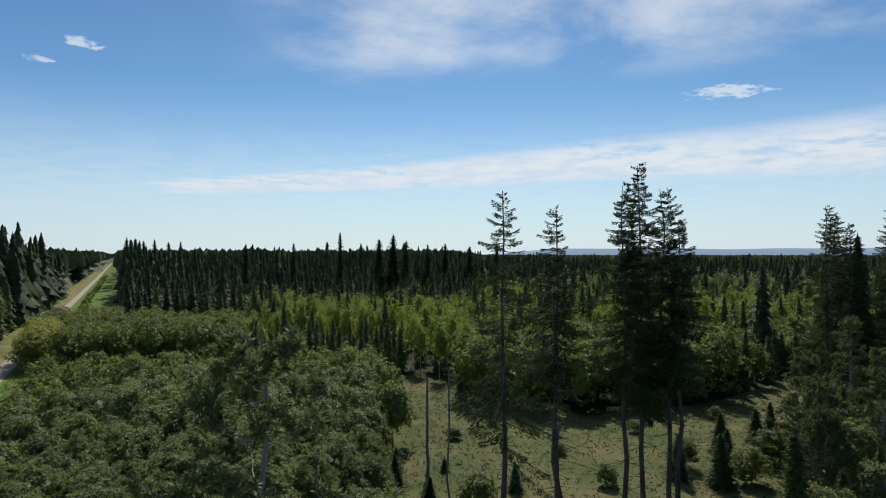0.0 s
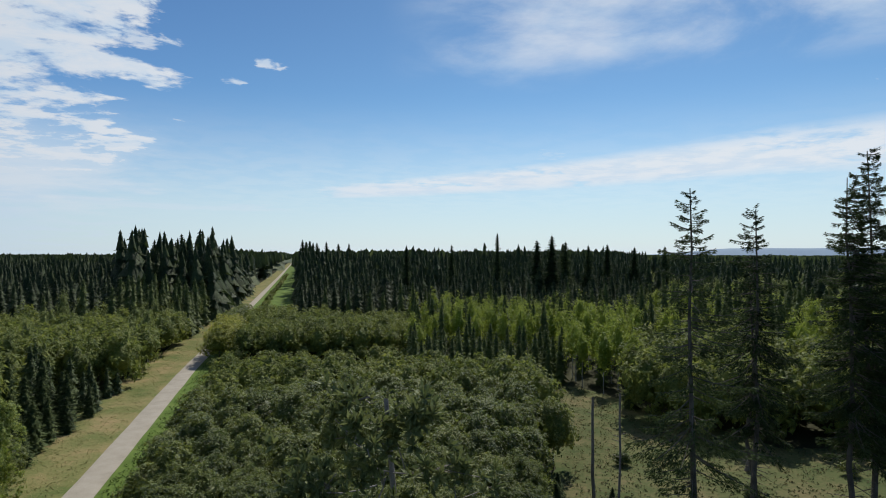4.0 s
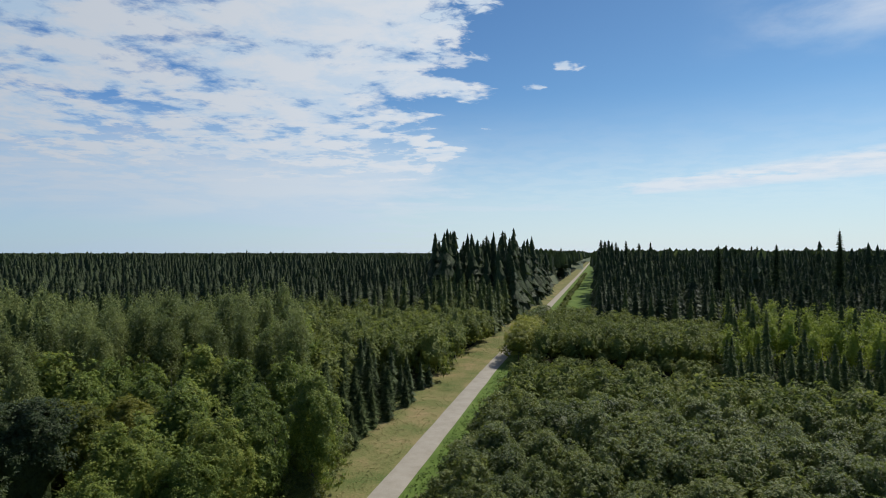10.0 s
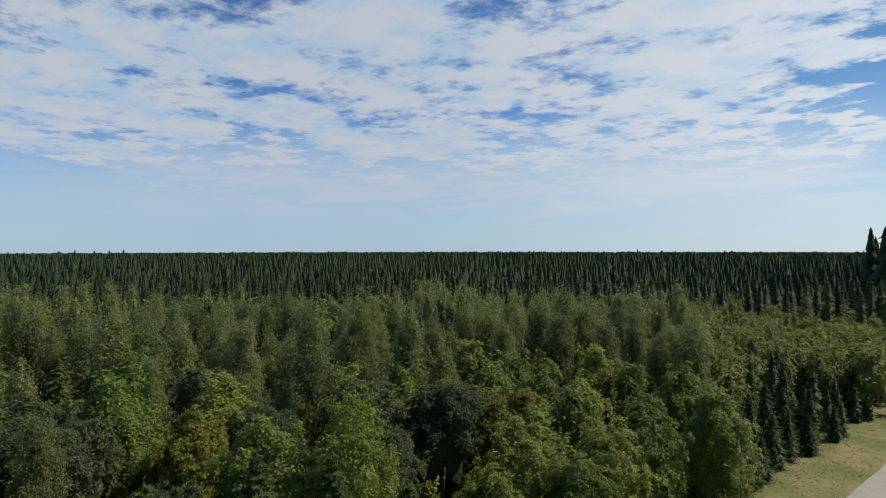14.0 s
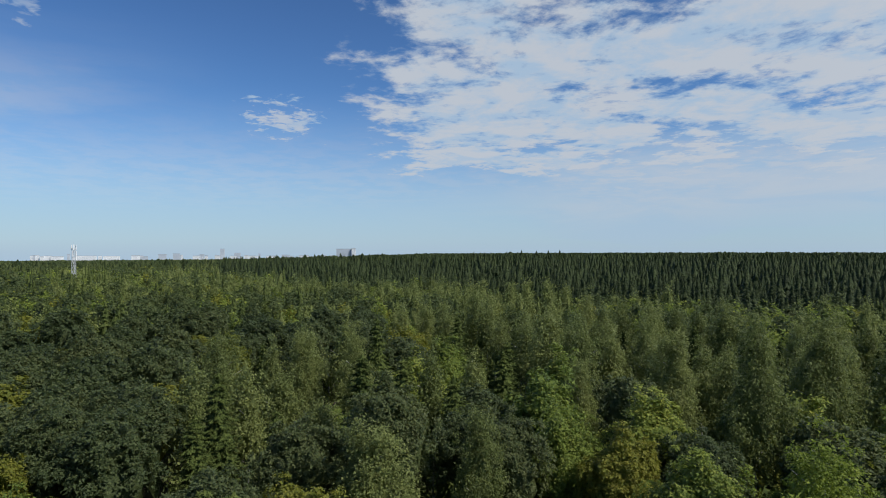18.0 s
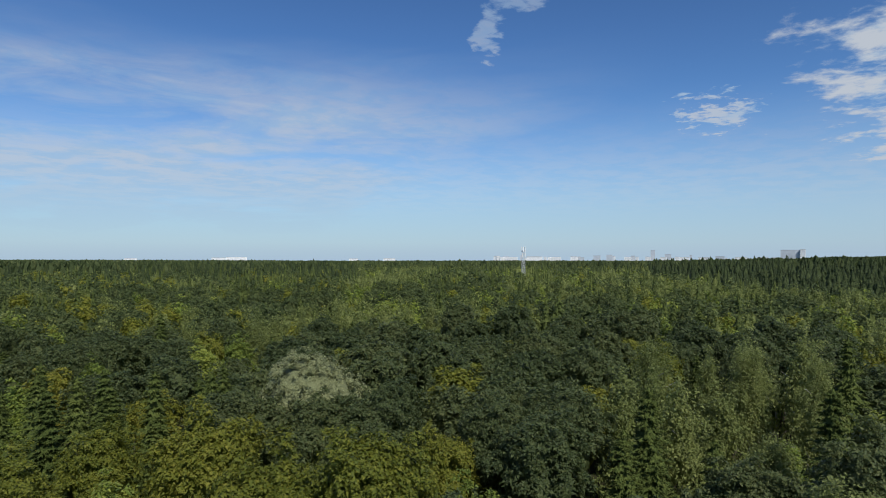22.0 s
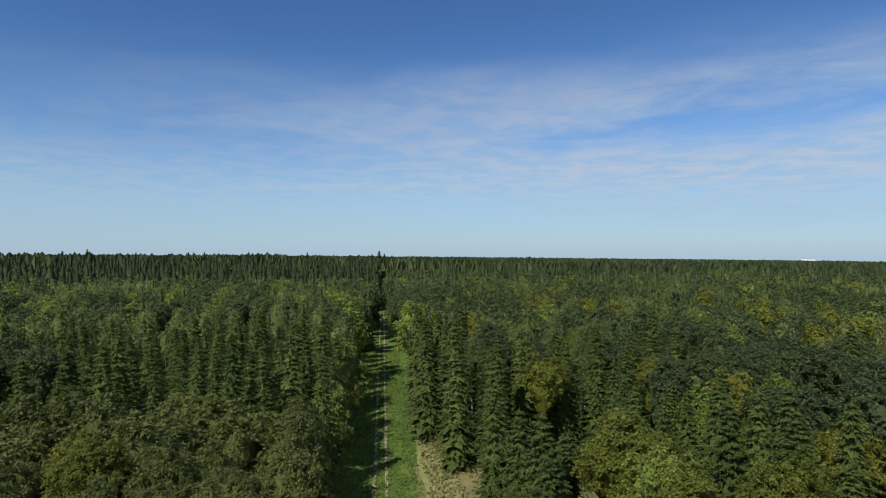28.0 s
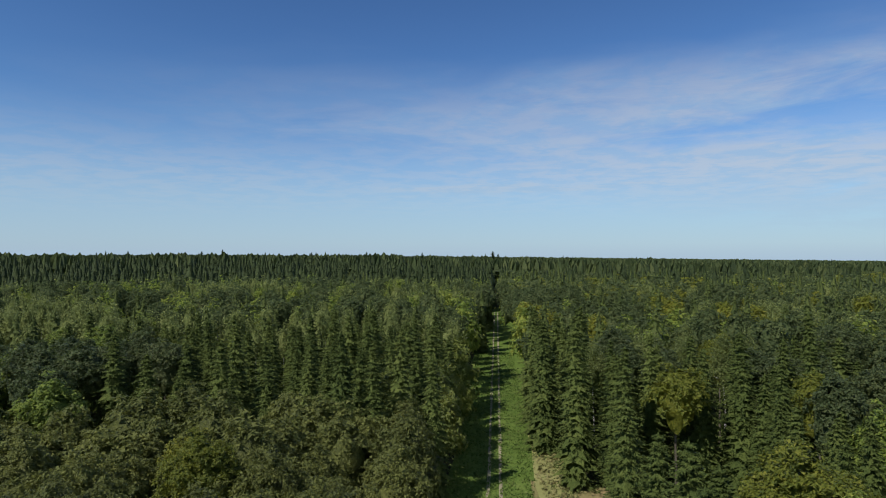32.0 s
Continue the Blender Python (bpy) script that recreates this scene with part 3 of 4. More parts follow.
# ---- plan of the wood ----
LANE_Y = [-700, -133, -62, 0, 42, 54, 114, 250, 580, 817, 2400]
LANE_X = [100.6, 9.9, -1.5, -11.4, -18.0, -18.4, -18.3, -15.6, -8.2, -3.6, 28.0]


def lane(y):
    return np.interp(y, LANE_Y, LANE_X)


CLEARING = [(15, 34), (19, 43), (27, 53), (31, 68), (36, 92), (46, 86), (44, 67), (48, 54), (64, 50), (80, 49), (110, 55), (130, 50), (104, 40), (82, 37), (66, 30), (52, 24), (40, 14), (22, 12), (12, 22)]


def inside(x, y, poly):
    c = False
    j = len(poly) - 1
    for i in range(len(poly)):
        (xi, yi), (xj, yj) = poly[i], poly[j]
        if (yi > y) != (yj > y) and x < (xj - xi) * (y - yi) / (yj - yi) + xi:
            c = not c
        j = i
    return c


def zone(x, y, u, n1, n2):
    """What grows at a place: (kind, height) or None. u: chance, n1 and n2: patchiness 0..1."""
    r = math.hypot(x, y)
    a = math.degrees(math.atan2(-x, y))
    if a < -110:
        a += 360
    d = x - lane(y)
    if y > 42:
        right = 6.8 if y < 155 else min(19.0, 6.8 + (y - 155) * 0.3)
        if -7.6 < d < (2.6 if 122 < y < 190 else right):
            return None
    elif ((-7.4 if r < 76 else -4.9 if r < 105 else -4.5) < d < 5.4 and r < 138) or abs(d) < 2.2:
        return None
    if -64 < y < -42 and -21 < d < 0:
        return None
    if inside(x, y, CLEARING):
        return None
    if r < 9:
        return None
    if -57 < a < -33 and 62 < r < 108 and d > 0:           # rounded thicket behind the clearing
        return ("bush", 9.3 + 1.6 * n2) if u < 0.93 else ("young", 9)
    if a < -47 and 40 < r < 125 and d > 0:                 # dark group past the clearing
        if r < 58:
            return ("young", 4 + 3 * n2) if u < 0.55 else ("bush", 4 + 3 * n2)
        return ("spruce", 18 + 20 * u) if u < 0.26 and a < -59 else (("young", 7 + 3 * n2) if u < 0.62 else ("bush", 6.5 + 2 * n1))
    if 0 < d < 20 and y > 121 and a > -20:
        return ("yellowbush" if d < 7 and y < 150 else "bush", 7.2 + 1.6 * n2) if y < 176 else None
    if d > 0 and a < 30 and y > -5:                       # east of the road
        if r < 158 and (a > -27 or (r < 60 and y < 60 and x < 20)):
            if a < -11 and r > 90:
                if r < 114:
                    return "young", 7.2 + 2.6 * n2
                return ("lightbirch", 10 + 4.0 * n2) if u < 0.8 else ("young", 9 + 4 * u)
            if 86 < r < 121:
                return ("bush", 3 + 2 * n2) if u < 0.3 else None
            hb = 7.0 + 2.0 * n2
            return "bush", min(hb, max(3.0, (d - 3.3) * 1.4)) if y < 121 else hb
        if a > -33:
            if r < 150:
                return ("lightbirch", 11 + 3.5 * n2) if u < 0.75 else ("young", 9)
            if r < 160:
                return "young", 14
            return "spruce", 12.0 + 9.0 * min(1.0, (r - 155) / 120) + 2.0 * n2 + (3.0 if u > 0.95 else 0) + (4 if d < 30 and r > 300 and u > 0.4 else 0)
        if r < 112:
            return ("bush", 7.5 + 2.2 * n2) if u < 0.85 else ("young", 9 + 4 * n2)
        if r < 190:
            return ("lightbirch", 11 + 4 * n1) if u < 0.5 else (("bush", 10) if u < 0.75 else ("young", 12 + 4 * n2))
        return ("spruce", 17 + 4 * n2) if u < 0.6 else ("birch", 15 + 3 * n1)
    if y > 42 and -11.5 < d < 0 and r < 68:
        return "bush", 4.5 + 2.5 * n2
    if a < 14 + 0:                                          # close to the west side of the road
        if r < 66:
            return "broadleaf", 11 + 2.5 * n2
        if r < 104:
            return "lowspruce", min(9.5, 3.2 + max(0.0, -7.4 - d) * 0.8) + 1.5 * n2
        if r < 160:
            return ("bush", 8.0 + 2.2 * n2) if u < 0.9 else ("birch", 11.5)
        if r < 205:
            return ("birch", 11) if u < 0.25 else ("young", 14 + 2 * n2)
        if 205 < r < 275 and a > 4:
            return "spruce", 24 + 6 * u
        return "spruce", 15.0 + 6.0 * min(1.0, (r - 200) / 140) + 2.2 * n2 + (3 if u > 0.93 else 0)
    if a < 46:
        if r < 58:
            return ("broadleaf", 11 + 3.0 * n2) if u < 0.8 else ("yellow", 11 + 2 * n2)
        if r < 72:
            return ("broadleaf", 12 + 3 * n2) if u < 0.7 else ("young", 12)
        if a < 25:
            if r < 104 and d > -16:
                return "lowspruce", min(9.5, 3.2 + max(0.0, -7.4 - d) * 0.8) + 1.5 * n2
            if r < 158:
                return ("bush", 8.5 + 2.2 * n2) if u < 0.93 else ("birch", 12)
        elif r < 118:
            return ("birch", 15.5 + 3 * n2) if u < 0.62 else ("broadleaf", 12 + 2 * n1)
        if r < 165:
            return ("bush", 9.5 + 2 * n2) if u < 0.45 else (("birch", 14) if u < 0.7 else ("young", 14 + 2 * n1))
        return "spruce", 13.6 + 6.4 * min(1.0, (r - 160) / 200) + 1.6 * n2 + (1.5 if u > 0.95 else 0)
    if a < 84:
        if r < 140 + 20 * n1:
            if n1 > 0.56 and r > 30:
                return ("birch", 15.5 + 3.5 * n2) if u < 0.65 else ("young", 12 + 3 * u)
            if n1 > 0.44:
                return ("young", 12.5 + 2.5 * n2) if u < 0.75 else ("birch", 15)
            return ("oak", 13 + 2.5 * n2) if u < 0.45 else (("yellow", 12.5 + 2.5 * n2) if u < 0.6 else ("broadleaf", 13 + 2.5 * n2))
        return "spruce", 13.6 + 5.8 * min(1.0, (r - 140) / 230) + 1.6 * n2
    if a < 132:
        if a > 108 and r < 36 + 6 * n1:
            return ("yellow", 14 + 2 * n2) if u < 0.7 else ("broadleaf", 14 + n2)
        if a < 106 and r > 190 and r > 190 + (a - 96) * 12:
            return "spruce", 13.8 + 4.6 * min(1.0, (r - 180) / 220) + 1.5 * n2
        if r < 80 and a > 104:
            return ("oak", 14.6 + 1.6 * n2) if u < 0.9 else ("yellow", 14.3)
        if n1 > 0.60:
            return ("birch", 15.5 + 2.5 * n2) if u < 0.6 else ("broadleaf", 13)
        if n1 > 0.48:
            return ("young", 14 + 2.5 * n2) if u < 0.7 else ("broadleaf", 14 + 2 * n2)
        if r < 85:
            return ("oak", 15.0 + 1.8 * n2) if u < 0.86 else ("yellow", 14.5)
        return ("broadleaf", 13.8 + 2.5 * n2) if u < 0.15 else (("oak", 15) if u < 0.72 else (("young", 15) if u < 0.92 else ("yellow", 14.5)))
    if d < 0:                                             # west of the ride
        if r < 42 and d < -9:
            return ("yellow", 13.5 + 2 * n2) if u < 0.8 else ("broadleaf", 13.5 + n2)
        if r < 78 and d > -22 - 16 * n1:
            return ("young", 13.2 + 2.4 * n2) if u < 0.88 else ("yellow", 13)
        if n1 > 0.58:
            return ("birch", 13.5 + 2.5 * n2) if u < 0.45 else (("yellow", 13 + 2 * n2) if u < 0.62 else ("oak", 13 + 2 * n2))
        if n1 > 0.46:
            return ("young", 13.5 + 2.5 * n2) if u < 0.85 else ("oak", 13)
        if r > 260 and n2 > 0.5:
            return "spruce", 14.5 + 3.5 * min(1.0, (r - 230) / 170)
        return ("broadleaf", 13 + 2.5 * n2) if u < 0.14 else (("yellow", 12.5 + 2 * n2) if u < 0.24 else ("oak", 13 + 2 * n2))
    if r < 58:                                            # east of the ride
        hb = 10.5 + 2.0 * n2
        return ("brownbush", hb) if u < 0.88 else ("yellow", hb)
    if r < 92 and n1 > 0.35:
        return ("young", 13 + 2.5 * n2) if u < 0.9 else ("bush", 11)
    if r > 230 and n2 > 0.42:
        return "spruce", 15.2 + 5.5 * min(1.0, (r - 200) / 200) + (2.5 if u > 0.93 else 0)
    if n1 > 0.6:
        return ("birch", 14.5 + 2 * n2) if u < 0.7 else ("young", 14)
    return ("oak", 13.5 + 2 * n2) if u < 0.55 else (("broadleaf", 14 + 2 * n2) if u < 0.8 else ("young", 14.5))


SPACE = {"bush": 2.8, "brownbush": 3.4, "yellowbush": 3.2, "broadleaf": 3.8, "yellow": 3.9, "oak": 3.7, "birch": 3.0, "lightbirch": 3.4, "spruce": 3.5, "young": 2.7, "lowspruce": 2.7, "pine": 4.0, "willow": 5.0}
NEAR_R, MID_R, FAR_R = 46.0, 92.0, 400.0
MOST = 290          # separate trees of one kind
prng = np.random.default_rng(7)
taken = []          # landmark trees, kept clear of others: x, y, radius


def scatter(step, r1):
    """Jittered places out to r1, in view of the flight, in random order."""
    n = int(r1 / step) + 1
    j, i = np.meshgrid(np.arange(-n, n + 1), np.arange(-n, n + 1))
    x = (i + 0.5 * (j & 1) + prng.uniform(-0.45, 0.45, i.shape)) * step
    y = (j * 0.87 + prng.uniform(-0.45, 0.45, i.shape)) * step
    r, a = np.hypot(x, y), np.degrees(np.arctan2(-x, y))
    a = np.where(a < -110, a + 360, a)
    ok = (r > 9) & (r < r1) & (a > -72) & (a < 238)
    p = np.stack([x[ok], y[ok], r[ok]], 1)
    return p[prng.permutation(len(p))]


def fall(a, r):
    """How far the land lies below the near ground, by direction and distance."""
    k = np.interp(a, [-72, 60, 88, 100, 135, 165, 190, 238], [0, 0, 0.15, 0.95, 1.0, 0.62, 0.4, 0.2])
    return -0.0112 * k * np.maximum(r - 420, 0)


def patchy(x, y):
    return (0.5 + 0.5 * noise.noise((x * 0.035 + 9, y * 0.035, 1.7)) * 1.6, 0.5 + 0.5 * noise.noise((x * 0.09, y * 0.09 + 4, 8.1)) * 1.3)


# ---- ground, road, ride, clearing ----
def ring_ground():
    rad = np.concatenate([np.linspace(0, 120, 25), np.geomspace(130, 4800, 26)])
    th = np.linspace(0, 2 * np.pi, 97)[:-1]
    pts = np.zeros((len(rad), len(th), 3))
    pts[..., 0], pts[..., 1] = rad[:, None] * np.cos(th), rad[:, None] * np.sin(th)
    pts[..., 2] = -0.06
    ang = np.degrees(np.arctan2(-pts[..., 0], pts[..., 1]))
    pts[..., 2] += fall(np.where(ang < -110, ang + 360, ang), np.hypot(pts[..., 0], pts[..., 1]))
    return grid_mesh("ground", pts, FLOOR, close=True)


tagged(new("ground", ring_ground()), "dark leaf-littered forest floor under the trees", "ground", kind="structure")


def strip(name, y0, y1, d0, d1, z, mat, cols=6, step=3.0, crown=0.0, wave=0.0, seed=0):
    ys = np.arange(y0, y1 + step, step)
    pts = np.zeros((len(ys), cols, 3))
    for i, y in enumerate(ys):
        e0 = d0 + wave * noise.noise((y * 0.11, seed, 0.3))
        e1 = d1 + wave * noise.noise((y * 0.13, seed, 5.3))
        t = np.linspace(0, 1, cols)
        pts[i, :, 0] = lane(y) + e0 + (e1 - e0) * t
        pts[i, :, 1] = y
        pts[i, :, 2] = z + crown * 4 * t * (1 - t) + 0.02 * np.array([noise.noise((y * 0.4, k * 1.3, seed)) for k in range(cols)])
    return grid_mesh(name, pts, mat)


tagged(new("verge_west", strip("verge_west", 20, 1900, -9.5, -0.9, 0.0, TAN, 7, wave=0.5, seed=1)), "dry tan and green grass verge beside the gravel road", "verge", kind="structure")
tagged(new("verge_east", strip("verge_east", 20, 1900, 0.9, 5.6, 0.0, GREEN, 6, wave=0.5, seed=2)), "bright green mown grass verge beside the gravel road", "verge", kind="structure")
tagged(new("green_strip", strip("green_strip", 165, 1900, 5.4, 17.0, 0.0, GREEN, 6, seed=3)), "open green grass strip along the far road", "grass strip", kind="structure")
tagged(new("road", strip("road", 8, 1900, -1.38, 1.38, 0.05, GRAVEL, 9, 2.0, crown=0.05, wave=0.12, seed=4)), "straight pale gravel forest road with a slight crown", "road", kind="structure")
tagged(new("ride_grass", strip("ride_grass", -260, 30, -6.2, 4.8, 0.0, GREEN, 8, wave=0.5, seed=5)), "green grass ride with wheel tracks between the trees", "grass ride", kind="structure")
tagged(new("ride_dry_edge", strip("ride_dry_edge", -84, 10, -8.2, -4.5, 0.03, STRAW, 6, wave=1.1, seed=6)), "dry tan long grass along the edge of the ride", "grass edge", kind="structure")
for nm, off in (("wheel_track_west", -0.6), ("wheel_track_east", 0.6)):
    tagged(new(nm, strip(nm, -240, 12, off - 0.16, off + 0.16, 0.045, RUT, 3, 1.5, wave=0.12, seed=7 + off)), "narrow worn gravel wheel track in the grass ride", "track", kind="structure")


tagged(new("glade", grid_mesh("glade", np.array([[[lane(y) + x, y, 0.015] for x in np.linspace(-24, -3.6, 9)] for y in np.linspace(-67, -38, 12)]), TAN)),
       "small glade of dry tan grass beside the ride", "glade", kind="structure")


def clearing_mesh():
    bm = bmesh.new()
    c = np.mean(np.array(CLEARING), 0)
    vs = []
    m = len(CLEARING)
    for ring in range(0, 9):
        f = ring / 8
        row = []
        for i in range(m * 3):
            p = np.array(CLEARING[i // 3]) * (1 - (i % 3) / 3) + np.array(CLEARING[(i // 3 + 1) % m]) * ((i % 3) / 3)
            q = c + (p - c) * f * 1.03
            row.append(bm.verts.new((q[0], q[1], 0.02 + 0.16 * (1 + noise.noise((q[0] * 0.08, q[1] * 0.08, 0))) * (1 if f < 1 else 0))))
        vs.append(row)
    for a, b in zip(vs, vs[1:]):
        for i in range(len(a)):
            k = (i + 1) % len(a)
            bm.faces.new((a[i], a[k], b[k], b[i]))
    me = bpy.data.meshes.new("clearing")
    bm.to_mesh(me)
    bm.free()
    me.materials.append(MEADOW)
    return me


tagged(new("clearing", clearing_mesh()), "open clearing of rough dry and green grass", "meadow", kind="structure")


def tufts(name, pts, mat, size, label, rng, lift=0.4):
    """Standing grass tufts, a few blades each."""
    n = len(pts)
    pts = np.repeat(np.array(pts), 3, 0)
    m = len(pts)
    pts = pts + rng.normal(0, 0.18, (m, 3)) * [1, 1, 0]
    s = size * rng.uniform(0.5, 1.3, m)
    pts[:, 2] = 0.02 + s * lift + (0.15 if "meadow" in name else 0.0)
    nrm = unit(rng.normal(size=(m, 3)) * [0.7, 0.7, 0.2] + [0, 0, 0.8])
    q = kites(pts, nrm, unit(np.array([0, 0, 0.6]) + rng.normal(0, 0.6, (m, 3))), s, s * 0.5, 0.2)
    tagged(new(name, raw_mesh(name, q, 4, [mat])), label, "grass", kind="stuff")


grng = np.random.default_rng(21)
GRASS_DRY = foliage("grass_dry", (0.12, 0.15, 0.045), (0.24, 0.225, 0.085), (0.34, 0.30, 0.14), 0.8, 0.25, False, 0.3, 0.2)
GRASS_MIX = foliage("grass_mixed", (0.06, 0.085, 0.025), (0.115, 0.12, 0.045), (0.21, 0.175, 0.085), 0.8, 0.3, False, 0.2, 0.2)
GRASS_GREEN = foliage("grass_green", (0.07, 0.12, 0.02), (0.11, 0.18, 0.035), (0.18, 0.22, 0.06), 0.7, 0.25, False, 0.3, 0.2)
pp = [(x, y, 0) for x, y in zip(grng.uniform(10, 132, 26000), grng.uniform(10, 95, 26000)) if inside(x, y, CLEARING)]
tufts("meadow_tufts", pp, GRASS_MIX, 0.26, "tufts of dry and green grass in the clearing", grng)
ys = 45 + 160 * grng.random(5200) ** 1.3
tufts("verge_tufts", [(lane(y) + d, y, 0) for y, d in zip(ys[:2400], grng.uniform(-7.4, -1.9, 2400))], GRASS_DRY, 0.16, "dry grass tufts on the road verge", grng)
tufts("verge_green_tufts", [(lane(y) + d, y, 0) for y, d in zip(ys[:1800], grng.uniform(1.9, 5.4, 1800))], GRASS_GREEN, 0.26, "green grass tufts on the road verge", grng)
ys = -45 - 100 * grng.random(5000) ** 1.2
tufts("ride_tufts", [(lane(y) + d, y, 0) for y, d in zip(ys, grng.uniform(-4.0, 4.4, 5000))], GRASS_GREEN, 0.28, "short green grass of the ride", grng)
tufts("ride_dry_tufts", [(lane(y) + d, y, 0) for y, d in zip(ys[:1800], grng.uniform(-8.0, -4.6, 1800)) if y > -84], GRASS_DRY, 0.4, "long dry grass along the ride", grng)

# ---- landmark trees ----
lrng = np.random.default_rng(5)


def lone_spruce(x, y, h, zb, R, thin, seed, label):
    """A tall spruce left standing in the clearing: bare below, ragged whorls of drooping boughs above."""
    rng = np.random.default_rng(seed)
    e = tagged(new("tall_spruce_tree"), label, "tree", "tall spruces in the clearing")
    e.matrix_basis = pose(x, y, 0, 0, 0, float(rng.uniform(0, 360)))
    taken.append((x, y, 2.5))
    part("trunk", raw_mesh("trunk", limb((0, 0, -0.3), (rng.normal(0, 0.2), rng.normal(0, 0.2), h - 0.3), 0.23, 0.025, 8, 8, rng=rng), 4, [BARK]), e)
    st, P, D, N, S = [], [], [], [], []
    for i in range(46):
        z = rng.uniform(1.5, zb + 2)
        a, l = rng.uniform(0, 6.28), rng.uniform(0.4, 1.7)
        st.append(limb((0, 0, z), (math.cos(a) * l, math.sin(a) * l, z - l * 0.2), 0.03, 0.008, 4, 2))
    z = zb
    while z < h - 0.35:
        f = (z - zb) / (h - zb)
        for b in range(6 if f < 0.85 else 5):
            if rng.random() > thin * (0.72 + 0.3 * min(1, f * 2.5)):
                continue
            a = rng.uniform(0, 6.28)
            l = (R * 1.12 * (1 - f) ** 0.72 * (0.6 + 0.4 * min(1, f * 4)) + 0.18) * rng.choice((0.45, 0.7, 0.9, 1.0, 1.25)) * rng.uniform(0.85, 1.12)
            zz = z + rng.uniform(-0.2, 0.2)
            o, rise = np.array([0, 0, zz]), (-0.58 + 0.95 * f + rng.normal(0, 0.14)) * l
            tip = np.array([math.cos(a) * l, math.sin(a) * l, zz + rise])
            st.append(limb(o, tip, 0.012 + 0.012 * l, 0.006, 4, 3, 0.06 * l))
            n = int(9 + 78 * l * (0.5 + 0.5 * thin))
            t = 0.22 + 0.82 * rng.random(n) ** 0.8
            sg = rng.uniform(-1, 1, n)
            side = np.array([-math.sin(a), math.cos(a), 0])
            out = unit(tip - o)
            c = o + (tip - o) * t[:, None] + side * (sg * 0.34 * l * (1.2 - t))[:, None]
            hang = rng.random(n) ** 1.6 * 0.45 * (1 - 0.7 * f)
            c[:, 2] -= 0.24 * l * t * (1 - t) + hang
            P.append(c)
            D.append(unit(out * 0.7 + side * (sg * 0.8)[:, None] + np.stack([0 * t, 0 * t, -0.15 - 1.4 * hang], 1) + rng.normal(0, 0.2, (n, 3))))
            S.append(rng.uniform(0.13, 0.32, n) * (1 - 0.45 * f))
        z += (0.50 - 0.26 * f) * rng.uniform(0.7, 1.3)
    P, D, S = np.concatenate(P), np.concatenate(D), np.concatenate(S)
    N = unit(np.cross(D, rnd_dirs(rng, len(P))) + np.array([0, 0, 0.5]))
    part("bare_limbwork", raw_mesh("bare_limbwork", np.concatenate([q for q in st if len(q) == 8]), 4, [BARK]), e, "thin grey bare boughs")["kind"] = "stuff"
    part("bough_limbwork", raw_mesh("bough_limbwork", np.concatenate([q for q in st if len(q) != 8]), 4, [BARK]), e, "thin drooping green-hung boughs")["kind"] = "stuff"
    part("crown", crown_mesh("crown", pack(blades(P, N, D, S, S * 0.36), []), [MAT["spruce"]]), e)
    return e


tall = "tall spruce standing in the clearing, bare trunk below"
lone_spruce(19.6, 22.6, 25.4, 9.0, 2.9, 0.55, 1, "tall thin spruce with sparse crown and long bare trunk")
lone_spruce(27.3, 27.2, 24.8, 11.0, 2.5, 0.8, 2, tall)
lone_spruce(28.4, 28.4, 21.0, 12.0, 1.4, 0.3, 3, "half-dead spruce with few boughs beside another trunk")
lone_spruce(33.0, 24.3, 28.2, 10.5, 2.9, 0.95, 4, tall)
lone_spruce(31.2, 23.9, 26.5, 11.0, 2.5, 0.95, 5, tall)
lone_spruce(36.5, 24.7, 26.6, 10.0, 3.2, 0.95, 6, tall)
lone_spruce(35.2, 22.6, 24.0, 12.0, 2.0, 0.9, 7, tall)
for i, (x, y, h) in enumerate([(77, 35, 27.5), (84, 38, 27), (88, 33, 28.5), (74, 31, 25), (95, 36, 27), (80, 29, 25), (92, 28, 26), (104, 34, 26)]):
    lone_spruce(x, y, h, 8.0, 2.9, 0.95, 20 + i, "tall dark spruce at the far edge of the clearing")


